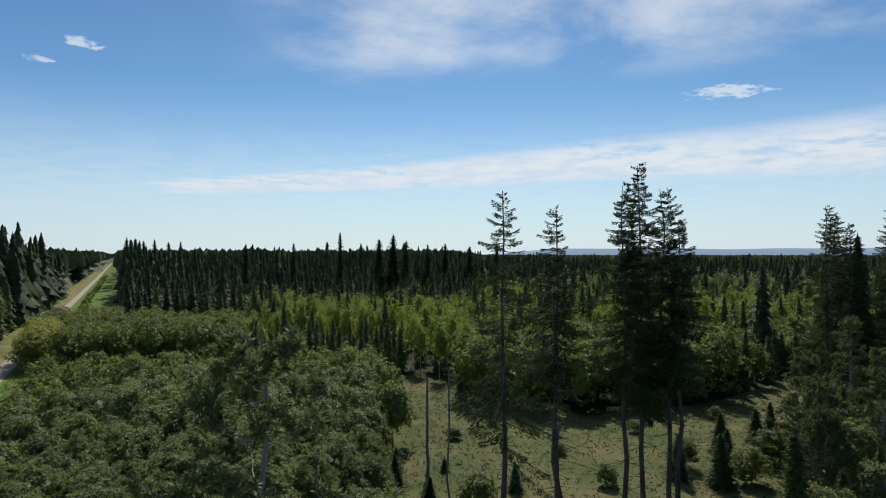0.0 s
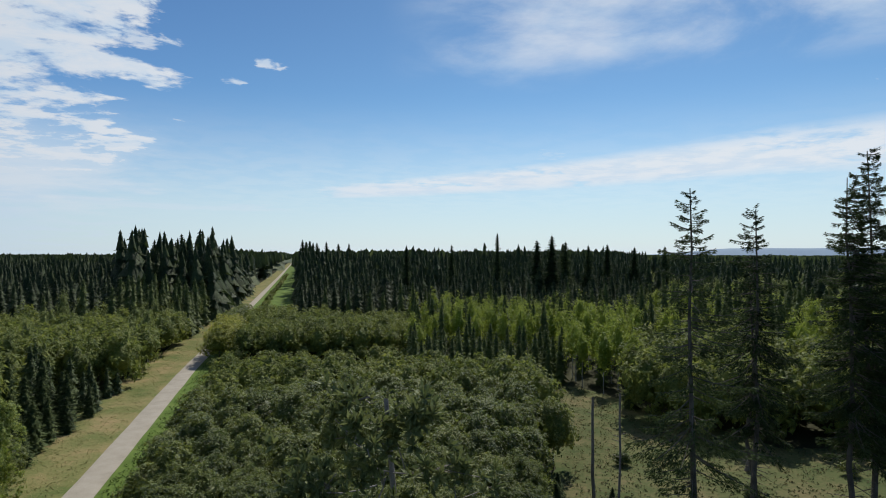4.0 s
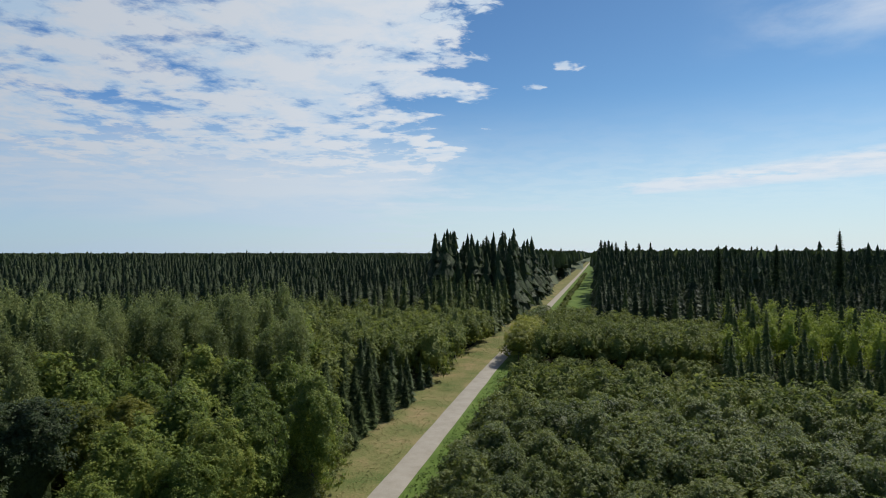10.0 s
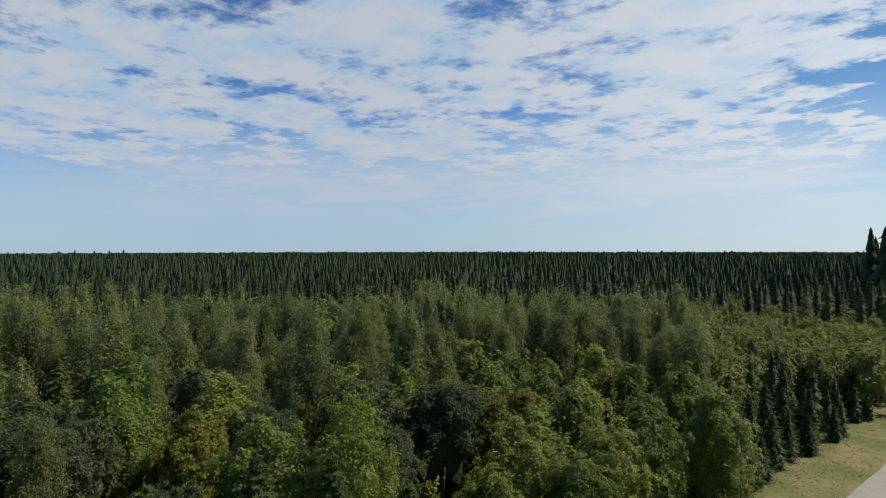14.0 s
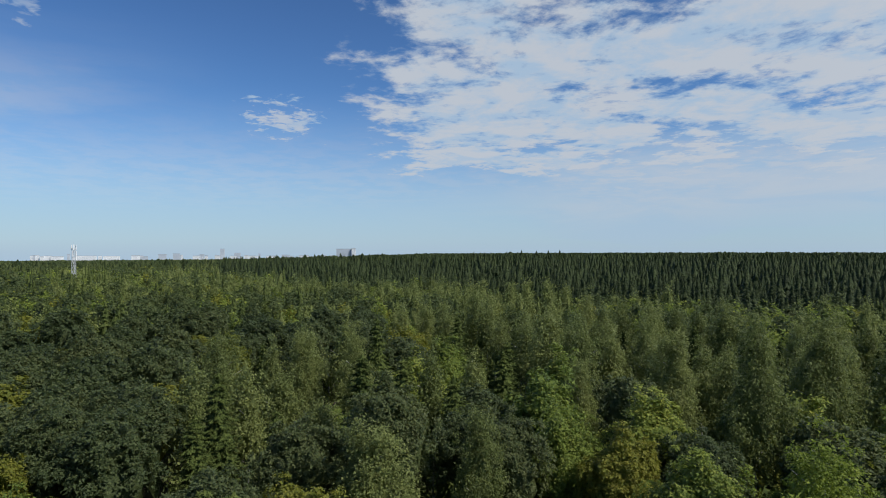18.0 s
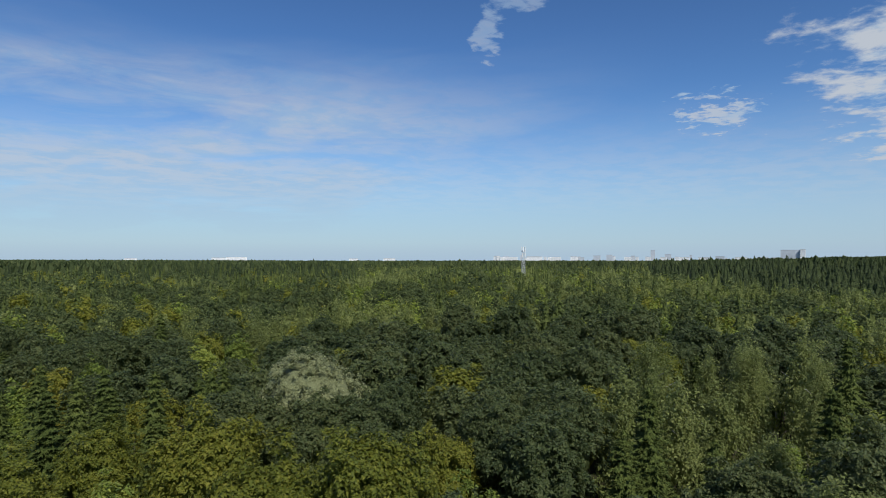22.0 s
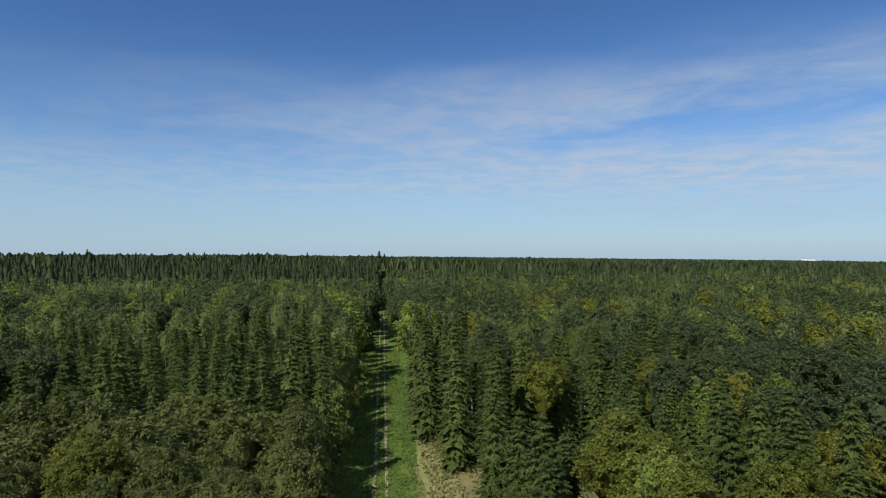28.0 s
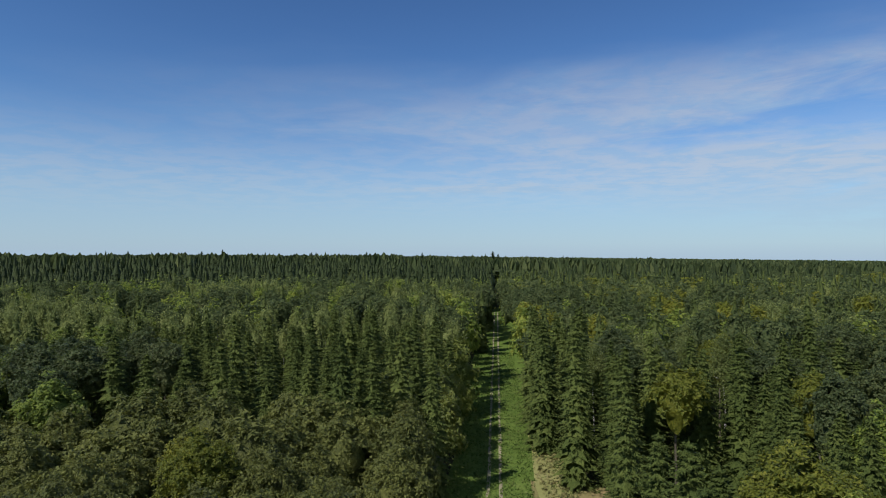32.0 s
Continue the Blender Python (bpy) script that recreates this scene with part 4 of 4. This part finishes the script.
def scots_pine(x, y, h, seed, label, R=3.6, zb=6.0):
    """An open-crowned pine with visible limbs and tufted needles."""
    rng = np.random.default_rng(seed)
    e = tagged(new("pine_tree"), label, "tree", "pines")
    e.matrix_basis = pose(x, y, 0)
    taken.append((x, y, 2.5))
    tq, P, D = [limb((0, 0, -0.3), (0.15, -0.1, h - 0.8), 0.21, 0.04, 8, 9, rng=rng)], [], []
    nb = 44
    for i in range(nb):
        f = (i + 0.5) / nb
        z = zb + (h - 0.7 - zb) * f
        a = i * 2.4 + rng.normal(0, 0.4)
        l = R * (1 - f ** 2.2 * 0.86) * rng.uniform(0.6, 1.08)
        tip = np.array([math.cos(a) * l, math.sin(a) * l, z + l * rng.uniform(0.02, 0.42)])
        tq.append(limb((0, 0, z), tip, 0.055 * (1.15 - f), 0.012, 5, 4, 0.1, rng))
        for k in range(6):
            u = rng.uniform(0.4, 1.0)
            o = np.array([0, 0, z]) * (1 - u) + tip * u
            b = unit(unit(tip - [0, 0, z]) + rng.normal(size=3) * 0.65)
            ll = rng.uniform(0.35, 0.85)
            tq.append(limb(o, o + b * ll, 0.014, 0.006, 3, 1))
            for w in range(5):
                c = o + b * ll * rng.uniform(0.5, 1.1) + rng.normal(0, 0.12, 3)
                for s in range(15):
                    P.append(c)
                    D.append(unit(b * 0.5 + rng.normal(size=3) * 0.8 + np.array([0, 0, 0.3])))
    part("trunk", raw_mesh("trunk", np.concatenate(tq), 4, [BARK_PALE]), e, "grey-brown trunk and crooked limbs")
    P, D = np.array(P), np.array(D)
    s = rng.uniform(0.15, 0.30, len(P))
    q = kites(P + D * s[:, None] * 0.5, unit(np.cross(D, rnd_dirs(rng, len(P)))), D, s, s * 0.30)
    part("crown", raw_mesh("crown", q, 4, [MAT["pine"]]), e, "open crown of grey-green needle tufts")
    return e


scots_pine(1.3, 6.6, 20.0, 31, "open grey-green Scots pine standing among the hornbeams")
for x, y, h, s in [(52, 22, 11, 41), (58, 27, 12, 42), (49, 20, 9, 43), (60, 21, 13, 44), (68, 28, 15, 45)]:
    scots_pine(x, y, h, s, "small Scots pine at the edge of the clearing", 2.6, 2.0)

# birches and other single trees that stand out
for kind, x, y, h, w in [("birch", -34.2, 3.1, 16.2, 1.25), ("birch", -36.1, 8.3, 16.3, 0.85), ("lightbirch", -29.0, 21.0, 17.2, 1.15), ("birch", -40.5, 25.0, 19.6, 1.2),
                         ("birch", -44.5, 31.8, 19.8, 1.15), ("birch", -50.5, 24.5, 18.2, 1.0), ("birch", -51, 17.6, 16, 0.9), ("birch", -75, 27, 17.5, 1.05),
                         ("birch", -54.6, -9.9, 17.6, 1.1), ("birch", -58, -4.0, 17.4, 1.1), ("birch", -56, 0.5, 17.2, 0.95), 
                         ("birch", -44.1, 69.5, 18.6, 1.0), ("birch", -47.2, 90.3, 19.0, 1.1), ("birch", -49, 65.3, 19.2, 1.1), ("birch", -46, 76, 18.5, 1.1),
                         ("willow", -37.5, -27.0, 16.7, 1.1), ("broadleaf", -22.6, 48.4, 13.6, 1.0), ("broadleaf", -24.5, 42.0, 13.6, 1.1),
                         ("yellow", -27.5, -12.7, 16.3, 0.95), ("yellow", -24.9, -29.5, 14.3, 1.0), ("oak", -36.9, -10.0, 15.2, 1.0), ("oak", -34.6, -23.0, 15.1, 1.0), ("oak", -35.8, -20.4, 15.0, 1.0), ("oak", -32.0, -26.2, 14.8, 1.0), ("oak", -32.6, -29.4, 14.6, 1.0)]:
    plant(kind, x, y, h, 0 if math.hypot(x, y) < 60 else 1, lrng, wide=w,
          label={"willow": "silvery pale willow with a broad rounded crown among darker trees"}.get(kind, ""))
    taken.append((x, y, 2.8 if kind == "willow" else 2.6))

for x, y, h in [(-23.9, 50.4, 5.6), (-22.9, 46.6, 5.0), (-25.0, 47.4, 6.2), (-24.6, 53.0, 5.4), (-25.2, 56.0, 5.2), (-25.6, 59.5, 5.4)]:
    plant("bush", x, y, h, 0, lrng)

for i in range(13):
    y = 124.5 + 3.9 * i
    plant("yellowbush" if i < 6 else "bush", float(lane(y)) + 4.7 + 0.5 * (i % 3), y, 7.6 + 0.5 * (i % 4), 1, lrng, wide=1.12)
    taken.append((float(lane(y)) + 4.9, y, 2.0))


def snag(name, x, y, h, r, seed, label):
    rng = np.random.default_rng(seed)
    q = [limb((0, 0, -0.3), (rng.normal(0, 0.12), rng.normal(0, 0.12), h), r, r * 0.6, 8, 6, rng=rng)]
    for i in range(5):
        a, z = rng.uniform(0, 6.28), rng.uniform(h * 0.3, h)
        q.append(limb((0, 0, z), (math.cos(a) * 0.5, math.sin(a) * 0.5, z + 0.1), 0.03, 0.01, 4, 1))
    ob = tagged(new(name, raw_mesh(name, np.concatenate(q), 4, [WOOD])), label, "dead trunk", "dead trunks in the clearing")
    ob.matrix_basis = pose(x, y, 0)


snag("dead_trunk", 25.0, 43.2, 9.5, 0.17, 1, "grey broken dead trunk standing in the clearing")
snag("dead_trunk", 21.2, 32.4, 12.5, 0.10, 2, "thin leaning dead stem in the clearing")
snag("tree_stump", 44.0, 47.5, 1.6, 0.28, 3, "short broken tree stump in the grass")
for i, (x, y, h) in enumerate([(27, 43.5, 1.6), (30, 36, 2.8), (16, 36, 3.2), (18, 39, 3.5), (20, 41, 3.0), (22, 37, 2.6), (17.5, 33, 3.6), (21.5, 43, 2.8), (23, 46, 2.4), (45, 31, 4.5), (47, 28, 5), (52, 31, 4), (55, 34, 4.5), (58, 32, 5), (62, 33, 5)]):
    plant("lowspruce", x, y, h, 0, lrng, wide=1.1, label="small young spruce growing in the clearing")
for x, y, h in [(40, 42, 2.0), (33, 52, 2.2), (53, 44, 2.4), (38, 33, 3.2), (66, 43, 2.6), (24.5, 33.5, 5.0), (48, 33, 4.5), (56, 29, 5.5), (64, 31, 5.5), (50, 27, 5.0)]:
    plant("bush", x, y, h * 0.75, 1, lrng, wide=1.15, label="small leafy shrub in the clearing grass")

# ---- the wood near the flight ----
counts, far_list, cells, chosen = {}, {}, {}, []
for a, b, c in taken:
    cells.setdefault((int(a // 5), int(b // 5)), []).append((a, b, c * 1.25))
for x, y, r in scatter(2.0, FAR_R).tolist():
    u = float(prng.random())
    n1, n2 = patchy(x, y)
    z = zone(x, y, u, n1, n2)
    if z is None:
        continue
    sp = SPACE[z[0]] * (1.0 if r < 190 else 1.12) * min(1.0, 0.55 + z[1] / 22)
    ci, cj = int(x // 5), int(y // 5)
    if any((x - a) ** 2 + (y - b) ** 2 < (0.5 * (sp + c)) ** 2 for di in (-1, 0, 1) for dj in (-1, 0, 1) for a, b, c in cells.get((ci + di, cj + dj), ())):
        continue
    cells.setdefault((ci, cj), []).append((x, y, sp))
    chosen.append((r, x, y, z[0], z[1] * float(prng.uniform(0.80, 1.08) if z[0] in ("spruce", "young", "lightbirch") else prng.uniform(0.87, 1.05))))
for r, x, y, kind, h in sorted(chosen):
    name = LABELS[kind][0]
    if r < MID_R and counts.get(name, 0) < MOST - (40 if "bush" in kind else 0):
        plant(kind, x, y, h, 0 if r < NEAR_R else 1, prng)
        counts[name] = counts.get(name, 0) + 1
    else:
        far_list.setdefault((kind, 1 if r < 70 else (2 if r < 200 else 3)), []).append((x, y, h, float(prng.uniform(0, 6.28))))

# ---- the wood further off, as masses ----
NAMES = {"bush": "far_thicket", "brownbush": "far_brown_thicket", "yellowbush": "far_yellow_thicket", "broadleaf": "far_beech_wood", "yellow": "far_maple_wood", "oak": "far_oak_wood", "birch": "far_birch_wood",
         "lightbirch": "far_birch_stand", "spruce": "far_spruce_wood", "young": "far_young_spruce_wood", "lowspruce": "far_spruce_row"}
masses = {}
for (kind, lod), rows in far_list.items():
    rows = np.array(rows)
    for i in range(6):
        sub = rows[i::6]
        if not len(sub):
            continue
        H, crown = make_crown(kind, np.random.default_rng(900 + i * 7 + lod), lod)
        k = sub[:, 2] / H
        masses.setdefault(kind, []).append(stand(crown, np.stack([sub[:, 0], sub[:, 1], k, k ** 0.75, sub[:, 3]], 1)))
for kind, crowns in masses.items():
    tagged(new(NAMES[kind], crown_mesh(NAMES[kind], join_crowns(crowns), [MATW[kind], BARK_BIRCH])), LABELS[kind][1].split(",")[0] + " mass further off", "woods", kind="stuff")


def horizon_woods():
    """Rolling canopy out to the horizon, with single tops breaking it."""
    rng = np.random.default_rng(77)
    P = []
    for r0, r1, step, wd in ((FAR_R - 20, 760, 5.6, 3.2), (760, 1500, 11, 5.6), (1500, 3000, 24, 11)):
        n = int((r1 ** 2 - r0 ** 2) * math.radians(310) / 2 / step ** 2)
        n = min(n, 26000)
        r = np.sqrt(rng.uniform(r0 ** 2, r1 ** 2, n))
        a = np.radians(rng.uniform(-72, 238, n))
        h = canopy(np.degrees(a), r) + rng.normal(-0.6, 1.0, n) + 1.2 * np.sin(r * 0.021 + a * 17) * np.sin(a * 41 + 1)
        P.append(np.stack([-np.sin(a) * r, np.cos(a) * r, h, np.full(n, wd), a], 1))
    P = np.concatenate(P)
    xr = lane(P[:, 1])
    keep = ~((P[:, 1] > 0) & (P[:, 0] - xr > -5) & (P[:, 0] - xr < 17) & (np.hypot(P[:, 0], P[:, 1]) < 2000))
    P = P[keep]
    n = len(P)
    ph = rng.uniform(0, 6.28, n)
    qs = []
    for k in range(4):
        t0, t1 = ph + k * math.pi / 2, ph + (k + 1) * math.pi / 2
        lo = P[:, 2] - 10
        w = P[:, 3]
        a = np.stack([P[:, 0] + np.cos(t0) * w, P[:, 1] + np.sin(t0) * w, lo], 1)
        b = np.stack([P[:, 0] + np.cos(t1) * w, P[:, 1] + np.sin(t1) * w, lo], 1)
        m0 = np.stack([P[:, 0] + np.cos(t1) * w * 0.72, P[:, 1] + np.sin(t1) * w * 0.72, P[:, 2] - 2.6], 1)
        tip = np.stack([P[:, 0], P[:, 1], P[:, 2]], 1)
        qs.append(np.stack([a, b, m0, tip], 1))
    q = np.stack(qs, 1)
    az_deg = np.degrees(P[:, 4])
    dark = rng.random(n) < np.interp(az_deg, [-40, -30, 90, 112, 170, 200], [0.3, 0.95, 0.95, 0.25, 0.35, 0.6])
    for nm, sel, mat, lab in (("horizon_spruce_wood", dark, MATW["spruce"], "dark spruce wood reaching to the horizon"), ("horizon_mixed_wood", ~dark, MATW["oak"], "mixed green wood reaching to the horizon")):
        tagged(new(nm, raw_mesh(nm, q[sel].reshape(-1, 4, 3), 4, [mat])), lab, "woods", kind="stuff")
    rad = np.geomspace(FAR_R - 40, 4700, 26)
    th = np.radians(np.linspace(-72, 238, 280))
    pts = np.zeros((len(rad), len(th), 3))
    pts[..., 0], pts[..., 1] = -np.sin(th) * rad[:, None], np.cos(th) * rad[:, None]
    pts[..., 2] = canopy(np.degrees(th)[None, :], rad[:, None]) - np.interp(rad, [400, 900, 4000], [7.0, 4.0, 1.0])[:, None]
    pts[..., 2] += np.random.default_rng(3).normal(0, 0.7, pts.shape[:2])
    d = pts[..., 0] - lane(pts[..., 1])
    pts[..., 2] = np.where((pts[..., 1] > 0) & (np.abs(d - 6) < 24) & (rad[:, None] < 2300), -1.0, pts[..., 2])
    tagged(new("horizon_canopy", grid_mesh("horizon_canopy", pts, MATW["oak"])), "distant closed forest canopy", "woods", kind="stuff")


def canopy(a, r):
    """Height of the far tree tops by direction and distance."""
    base = np.interp(a, [-72, -45, -33, -30, 8, 14, 50, 80, 100, 108, 130, 165, 185, 200, 215, 238], [18.5, 18, 19, 23.5, 23.5, 20.5, 20.3, 19.6, 18.5, 15.5, 15, 16.5, 19, 21, 21.5, 21.5])
    far = np.interp(r, [400, 800, 3000, 4800], [0.0, -0.2, -3.0, -9.0])
    return base + far + fall(a, r)


horizon_woods()

# ---- tall trees that break the skyline ----
for x, y, h, w in [(-37.5, 233.6, 29, 1.2), (-42, 228, 28, 1.2), (-33, 240, 28.5, 1.2), (-47, 236, 27, 1.2), (-30, 248, 27.5, 1.2), (-38, 224, 26, 1.2), (-34, 262, 28, 1.2),
                   (7.5, 338, 29.5, 1.3), (11.5, 345, 29, 1.3), (15, 334, 28, 1.2), (21, 350, 29, 1.2), (27, 340, 27.5, 1.2), (10, 362, 29, 1.2), (34, 352, 28, 1.2),
                   (64.3, 180, 28.4, 0.8), (80.7, 174.8, 27.6, 1.7), (77, 178, 26.2, 1.5), (84, 172, 25.6, 1.4), (88, 182, 25.2, 1.3), (94, 176, 24.6, 1.3),
                   (103, 180, 24.9, 1.3), (110, 175, 24.0, 1.2), (118, 170, 24.2, 1.2), (52, 190, 24.8, 1.1), (38, 196, 24.6, 1.1)]:
    plant("oldspruce", x, y, h, 1, lrng, wide=w * 0.8, label="tall old spruce rising above the dark wood")
for x, y, h, w in [(69.8, -490, 24.6, 2.2), (66, -492, 22.5, 1.8), (226, -358, 25.4, 1.5), (263, -388, 24.4, 1.5), (207, -448, 23.6, 1.6), (150, -420, 24, 1.5), (180, -400, 23.5, 1.4), (120, -460, 23.6, 1.5),
                   (-480, 122, 24.0, 1.5), (-476, 112, 23.6, 1.5), (-482, 104, 23.2, 1.5), (-470, 90, 23.6, 1.3)]:
    plant("oldspruce", x, y, h, 1, lrng, wide=w * 0.8, label="tall old spruce breaking the far skyline")

# tops that stand above the far canopy
srng = np.random.default_rng(88)
tops = []
for i in range(230):
    a_, r_ = float(srng.uniform(-70, 236)), float(srng.uniform(405, 640))
    x_, y_ = -math.sin(radians(a_)) * r_, math.cos(radians(a_)) * r_
    if y_ > 0 and -12 < x_ - lane(y_) < 24:
        continue
    H, crown = make_crown("spruce" if i % 4 else "oldspruce", np.random.default_rng(i % 6), 2)
    h_ = float(canopy(a_, r_)) + float(srng.uniform(0.3, 3.2))
    tops.append(stand(crown, np.array([[x_, y_, h_ / H, h_ / H * float(srng.uniform(1.0, 1.5)), 0.3 * i]])))
tagged(new("far_spruce_tops", crown_mesh("far_spruce_tops", join_crowns(tops), [MATW["spruce"]])), "scattered spruce tops standing above the far canopy", "woods", kind="stuff")

# low hedge between the far road and the green strip
hr_ = np.random.default_rng(44)
hq = []
for y in np.arange(232, 640, 3.2):
    k = hr_.uniform(0.22, 0.42)
    hq.append(stand(make_crown("bush", np.random.default_rng(int(y) % 5), 2)[1], np.array([[lane(y) + 6.3 + hr_.normal(0, 0.5), y, k, k * 1.1, y]])))
tagged(new("roadside_hedge", crown_mesh("roadside_hedge", join_crowns(hq), [MATW["bush"]])), "low ragged hedge along the far road", "hedge", kind="stuff")

# ---- town, mast and hills on the horizon ----


def plain(name, col, rough=0.7, noise_amt=0.12):
    return surface(name, [(0.3, tuple(v * (1 - noise_amt) for v in col)), (0.7, tuple(min(1, v * (1 + noise_amt)) for v in col))], 0.05, rough, bump=0.05, world_space=False)


WHITEWALL = plain("pale_plaster", (0.86, 0.86, 0.86))
# distance haze is mixed into these three: concrete, window and roof colours run pale and bluish
HAZYWALL = plain("hazy_grey_concrete", (0.52, 0.56, 0.62))
HAZYGLASS = plain("hazy_window", (0.40, 0.45, 0.52), 0.3)
ROOFING = plain("hazy_grey_roofing", (0.30, 0.32, 0.35))
STEEL = plain("galvanised_steel", (0.50, 0.52, 0.54), 0.5)


def box_mesh(name, sx, sy, sz, mat, bevel=0.0):
    bm = bmesh.new()
    bmesh.ops.create_cube(bm, size=1)
    bmesh.ops.scale(bm, vec=(sx, sy, sz), verts=bm.verts)
    bmesh.ops.translate(bm, vec=(0, 0, sz / 2), verts=bm.verts)
    if bevel:
        bmesh.ops.bevel(bm, geom=bm.edges[:], offset=bevel, segments=1, affect="EDGES")
    me = bpy.data.meshes.new(name)
    bm.to_mesh(me)
    bm.free()
    me.materials.append(mat)
    return me


def far_building(a_deg, r, width, top, wall, label, deep=18.0):
    """A block on the far town's skyline, storeys banded with windows."""
    a = radians(a_deg)
    x, y = -math.sin(a) * r, math.cos(a) * r
    z0 = float(fall(a_deg, r)) - 2
    h = max(top - z0, 8.0)
    e = tagged(new("apartment_block"), label, "building", "distant town")
    e.matrix_basis = pose(x, y, z0, 0, 0, a_deg)
    part("wall", box_mesh("wall", width, deep, h, wall, 0.15), e)
    rf = part("roof", box_mesh("roof", width + 0.8, deep + 0.8, 0.9, ROOFING), e)
    rf.matrix_basis = pose(0, 0, h)
    storeys = min(7, max(2, int(h / 6)))
    band = box_mesh("window_band", width * 0.92, 0.4, 1.1, HAZYGLASS)
    for i in range(storeys):
        w = part("window_band", band, e)
        w.matrix_basis = pose(0, -deep / 2 - 0.15, h - 3.4 - i * 3.6)
    return e


for a_deg, r, width, top, wall, lab in [
    (95.9, 2450, 66, 31, HAZYWALL, "large grey office block above the far trees"), (95.1, 2440, 16, 33, WHITEWALL, "white stair tower beside an office block"),
    (98.0, 2700, 40, 4, WHITEWALL, "low white apartment block on the skyline"), (99.6, 2800, 46, 3, WHITEWALL, "low white apartment block on the skyline"),
    (101.2, 2750, 34, 6, HAZYWALL, "grey block on the far skyline"), (102.4, 2900, 50, 1, WHITEWALL, "low white apartment block on the skyline"),
    (104.0, 2850, 38, 2, WHITEWALL, "low white apartment block on the skyline"), (106.6, 2800, 18, 32, HAZYWALL, "slim grey tower block on the skyline"),
    (108.6, 2950, 44, 2, WHITEWALL, "low white apartment block on the skyline"), (110.3, 2700, 26, 12, HAZYWALL, "grey block on the far skyline"),
    (111.4, 2720, 30, 9, HAZYWALL, "grey block on the far skyline"), (113.3, 2900, 46, 3, WHITEWALL, "low white apartment block on the skyline"),
    (115.2, 2850, 60, 2, WHITEWALL, "long white apartment block on the skyline"), (117.0, 2800, 70, 4, WHITEWALL, "long white apartment block on the skyline"),
    (119.0, 2900, 44, 1, WHITEWALL, "low white apartment block on the skyline"), (130.5, 3000, 56, -6, WHITEWALL, "low white apartment block on the skyline"),
    (133.8, 3000, 40, -7, WHITEWALL, "low white apartment block on the skyline"), (144.1, 2980, 90, 1, WHITEWALL, "wide white hall above the far trees"),
    (145.6, 2990, 60, -1, WHITEWALL, "wide white hall above the far trees"), (152.5, 3000, 50, -3, WHITEWALL, "low white building far off")]:
    far_building(a_deg, r, width, top, wall, lab)
trng = random.Random(12)
for i in range(30):
    far_building(trng.uniform(96.8, 121), trng.uniform(2750, 3050), trng.choice((10, 14, 20, 28)), trng.uniform(-3, 6) + (9 if i % 9 == 0 else 0), WHITEWALL if i % 3 else HAZYWALL,
                 "small pale block of the far town" if i % 3 else "small grey block of the far town", 12.0)


def radio_mast(x, y, h):
    e = tagged(new("radio_mast"), "slim grey lattice radio mast with antenna panels", "mast")
    e.matrix_basis = pose(x, y, 0)
    w0, w1 = 0.75, 0.38
    cs = [(1, 1), (1, -1), (-1, -1), (-1, 1)]
    for cx, cy in cs:
        part("leg", raw_mesh("leg", limb((cx * w0, cy * w0, 0), (cx * w1, cy * w1, h * 0.92), 0.09, 0.07, 6, 1), 4, [STEEL]), e)
    n = 12
    for i in range(n):
        z0, z1 = h * 0.92 * i / n, h * 0.92 * (i + 1) / n
        a0, a1 = w0 + (w1 - w0) * i / n, w0 + (w1 - w0) * (i + 1) / n
        q = []
        for j in range(4):
            p, r = cs[j], cs[(j + 1) % 4]
            s, t_ = (p, r) if i % 2 else (r, p)
            q.append(limb((s[0] * a0, s[1] * a0, z0), (t_[0] * a1, t_[1] * a1, z1), 0.05, 0.05, 4, 1))
        part("brace", raw_mesh("brace", np.concatenate(q), 4, [STEEL]), e)
    part("spire", raw_mesh("spire", limb((0, 0, h * 0.9), (0, 0, h), 0.07, 0.03, 6, 1), 4, [STEEL]), e)
    panel = box_mesh("antenna_panel", 0.35, 0.2, 2.0, WHITEWALL, 0.03)
    for k, z in enumerate((h * 0.84, h * 0.93)):
        for j in range(3):
            t_ = radians(120 * j + 30 * k)
            p = part("antenna_panel", panel, e)
            p.matrix_basis = pose(math.cos(t_) * 0.8, math.sin(t_) * 0.8, z - 1.0, 0, 0, math.degrees(t_) + 90)


radio_mast(-6.8 - 260 * math.sin(radians(118.1)), 4.8 + 260 * math.cos(radians(118.1)), 26.0)


def hills():
    th = np.radians(np.linspace(-76, -30, 60))
    pts = np.zeros((4, 60, 3))
    for i, (r, f) in enumerate(((4300, 0.0), (4450, 0.7), (4600, 1.0), (4750, 0.6))):
        pts[i, :, 0], pts[i, :, 1] = -np.sin(th) * r, np.cos(th) * r
        pts[i, :, 2] = f * np.array([max(0.0, 58 * min(1, (-30 - math.degrees(t)) / 9) + 12 * noise.noise((t * 9, 2.0, 0))) for t in th])
    # the air's blue haze is painted into the hill colour
    return grid_mesh("distant_hills", pts, surface("hazy_hill", [(0.3, (0.20, 0.27, 0.34)), (0.7, (0.24, 0.31, 0.38))], 0.002))


tagged(new("distant_hills", hills()), "long low hazy blue hills on the horizon", "hills", kind="structure")
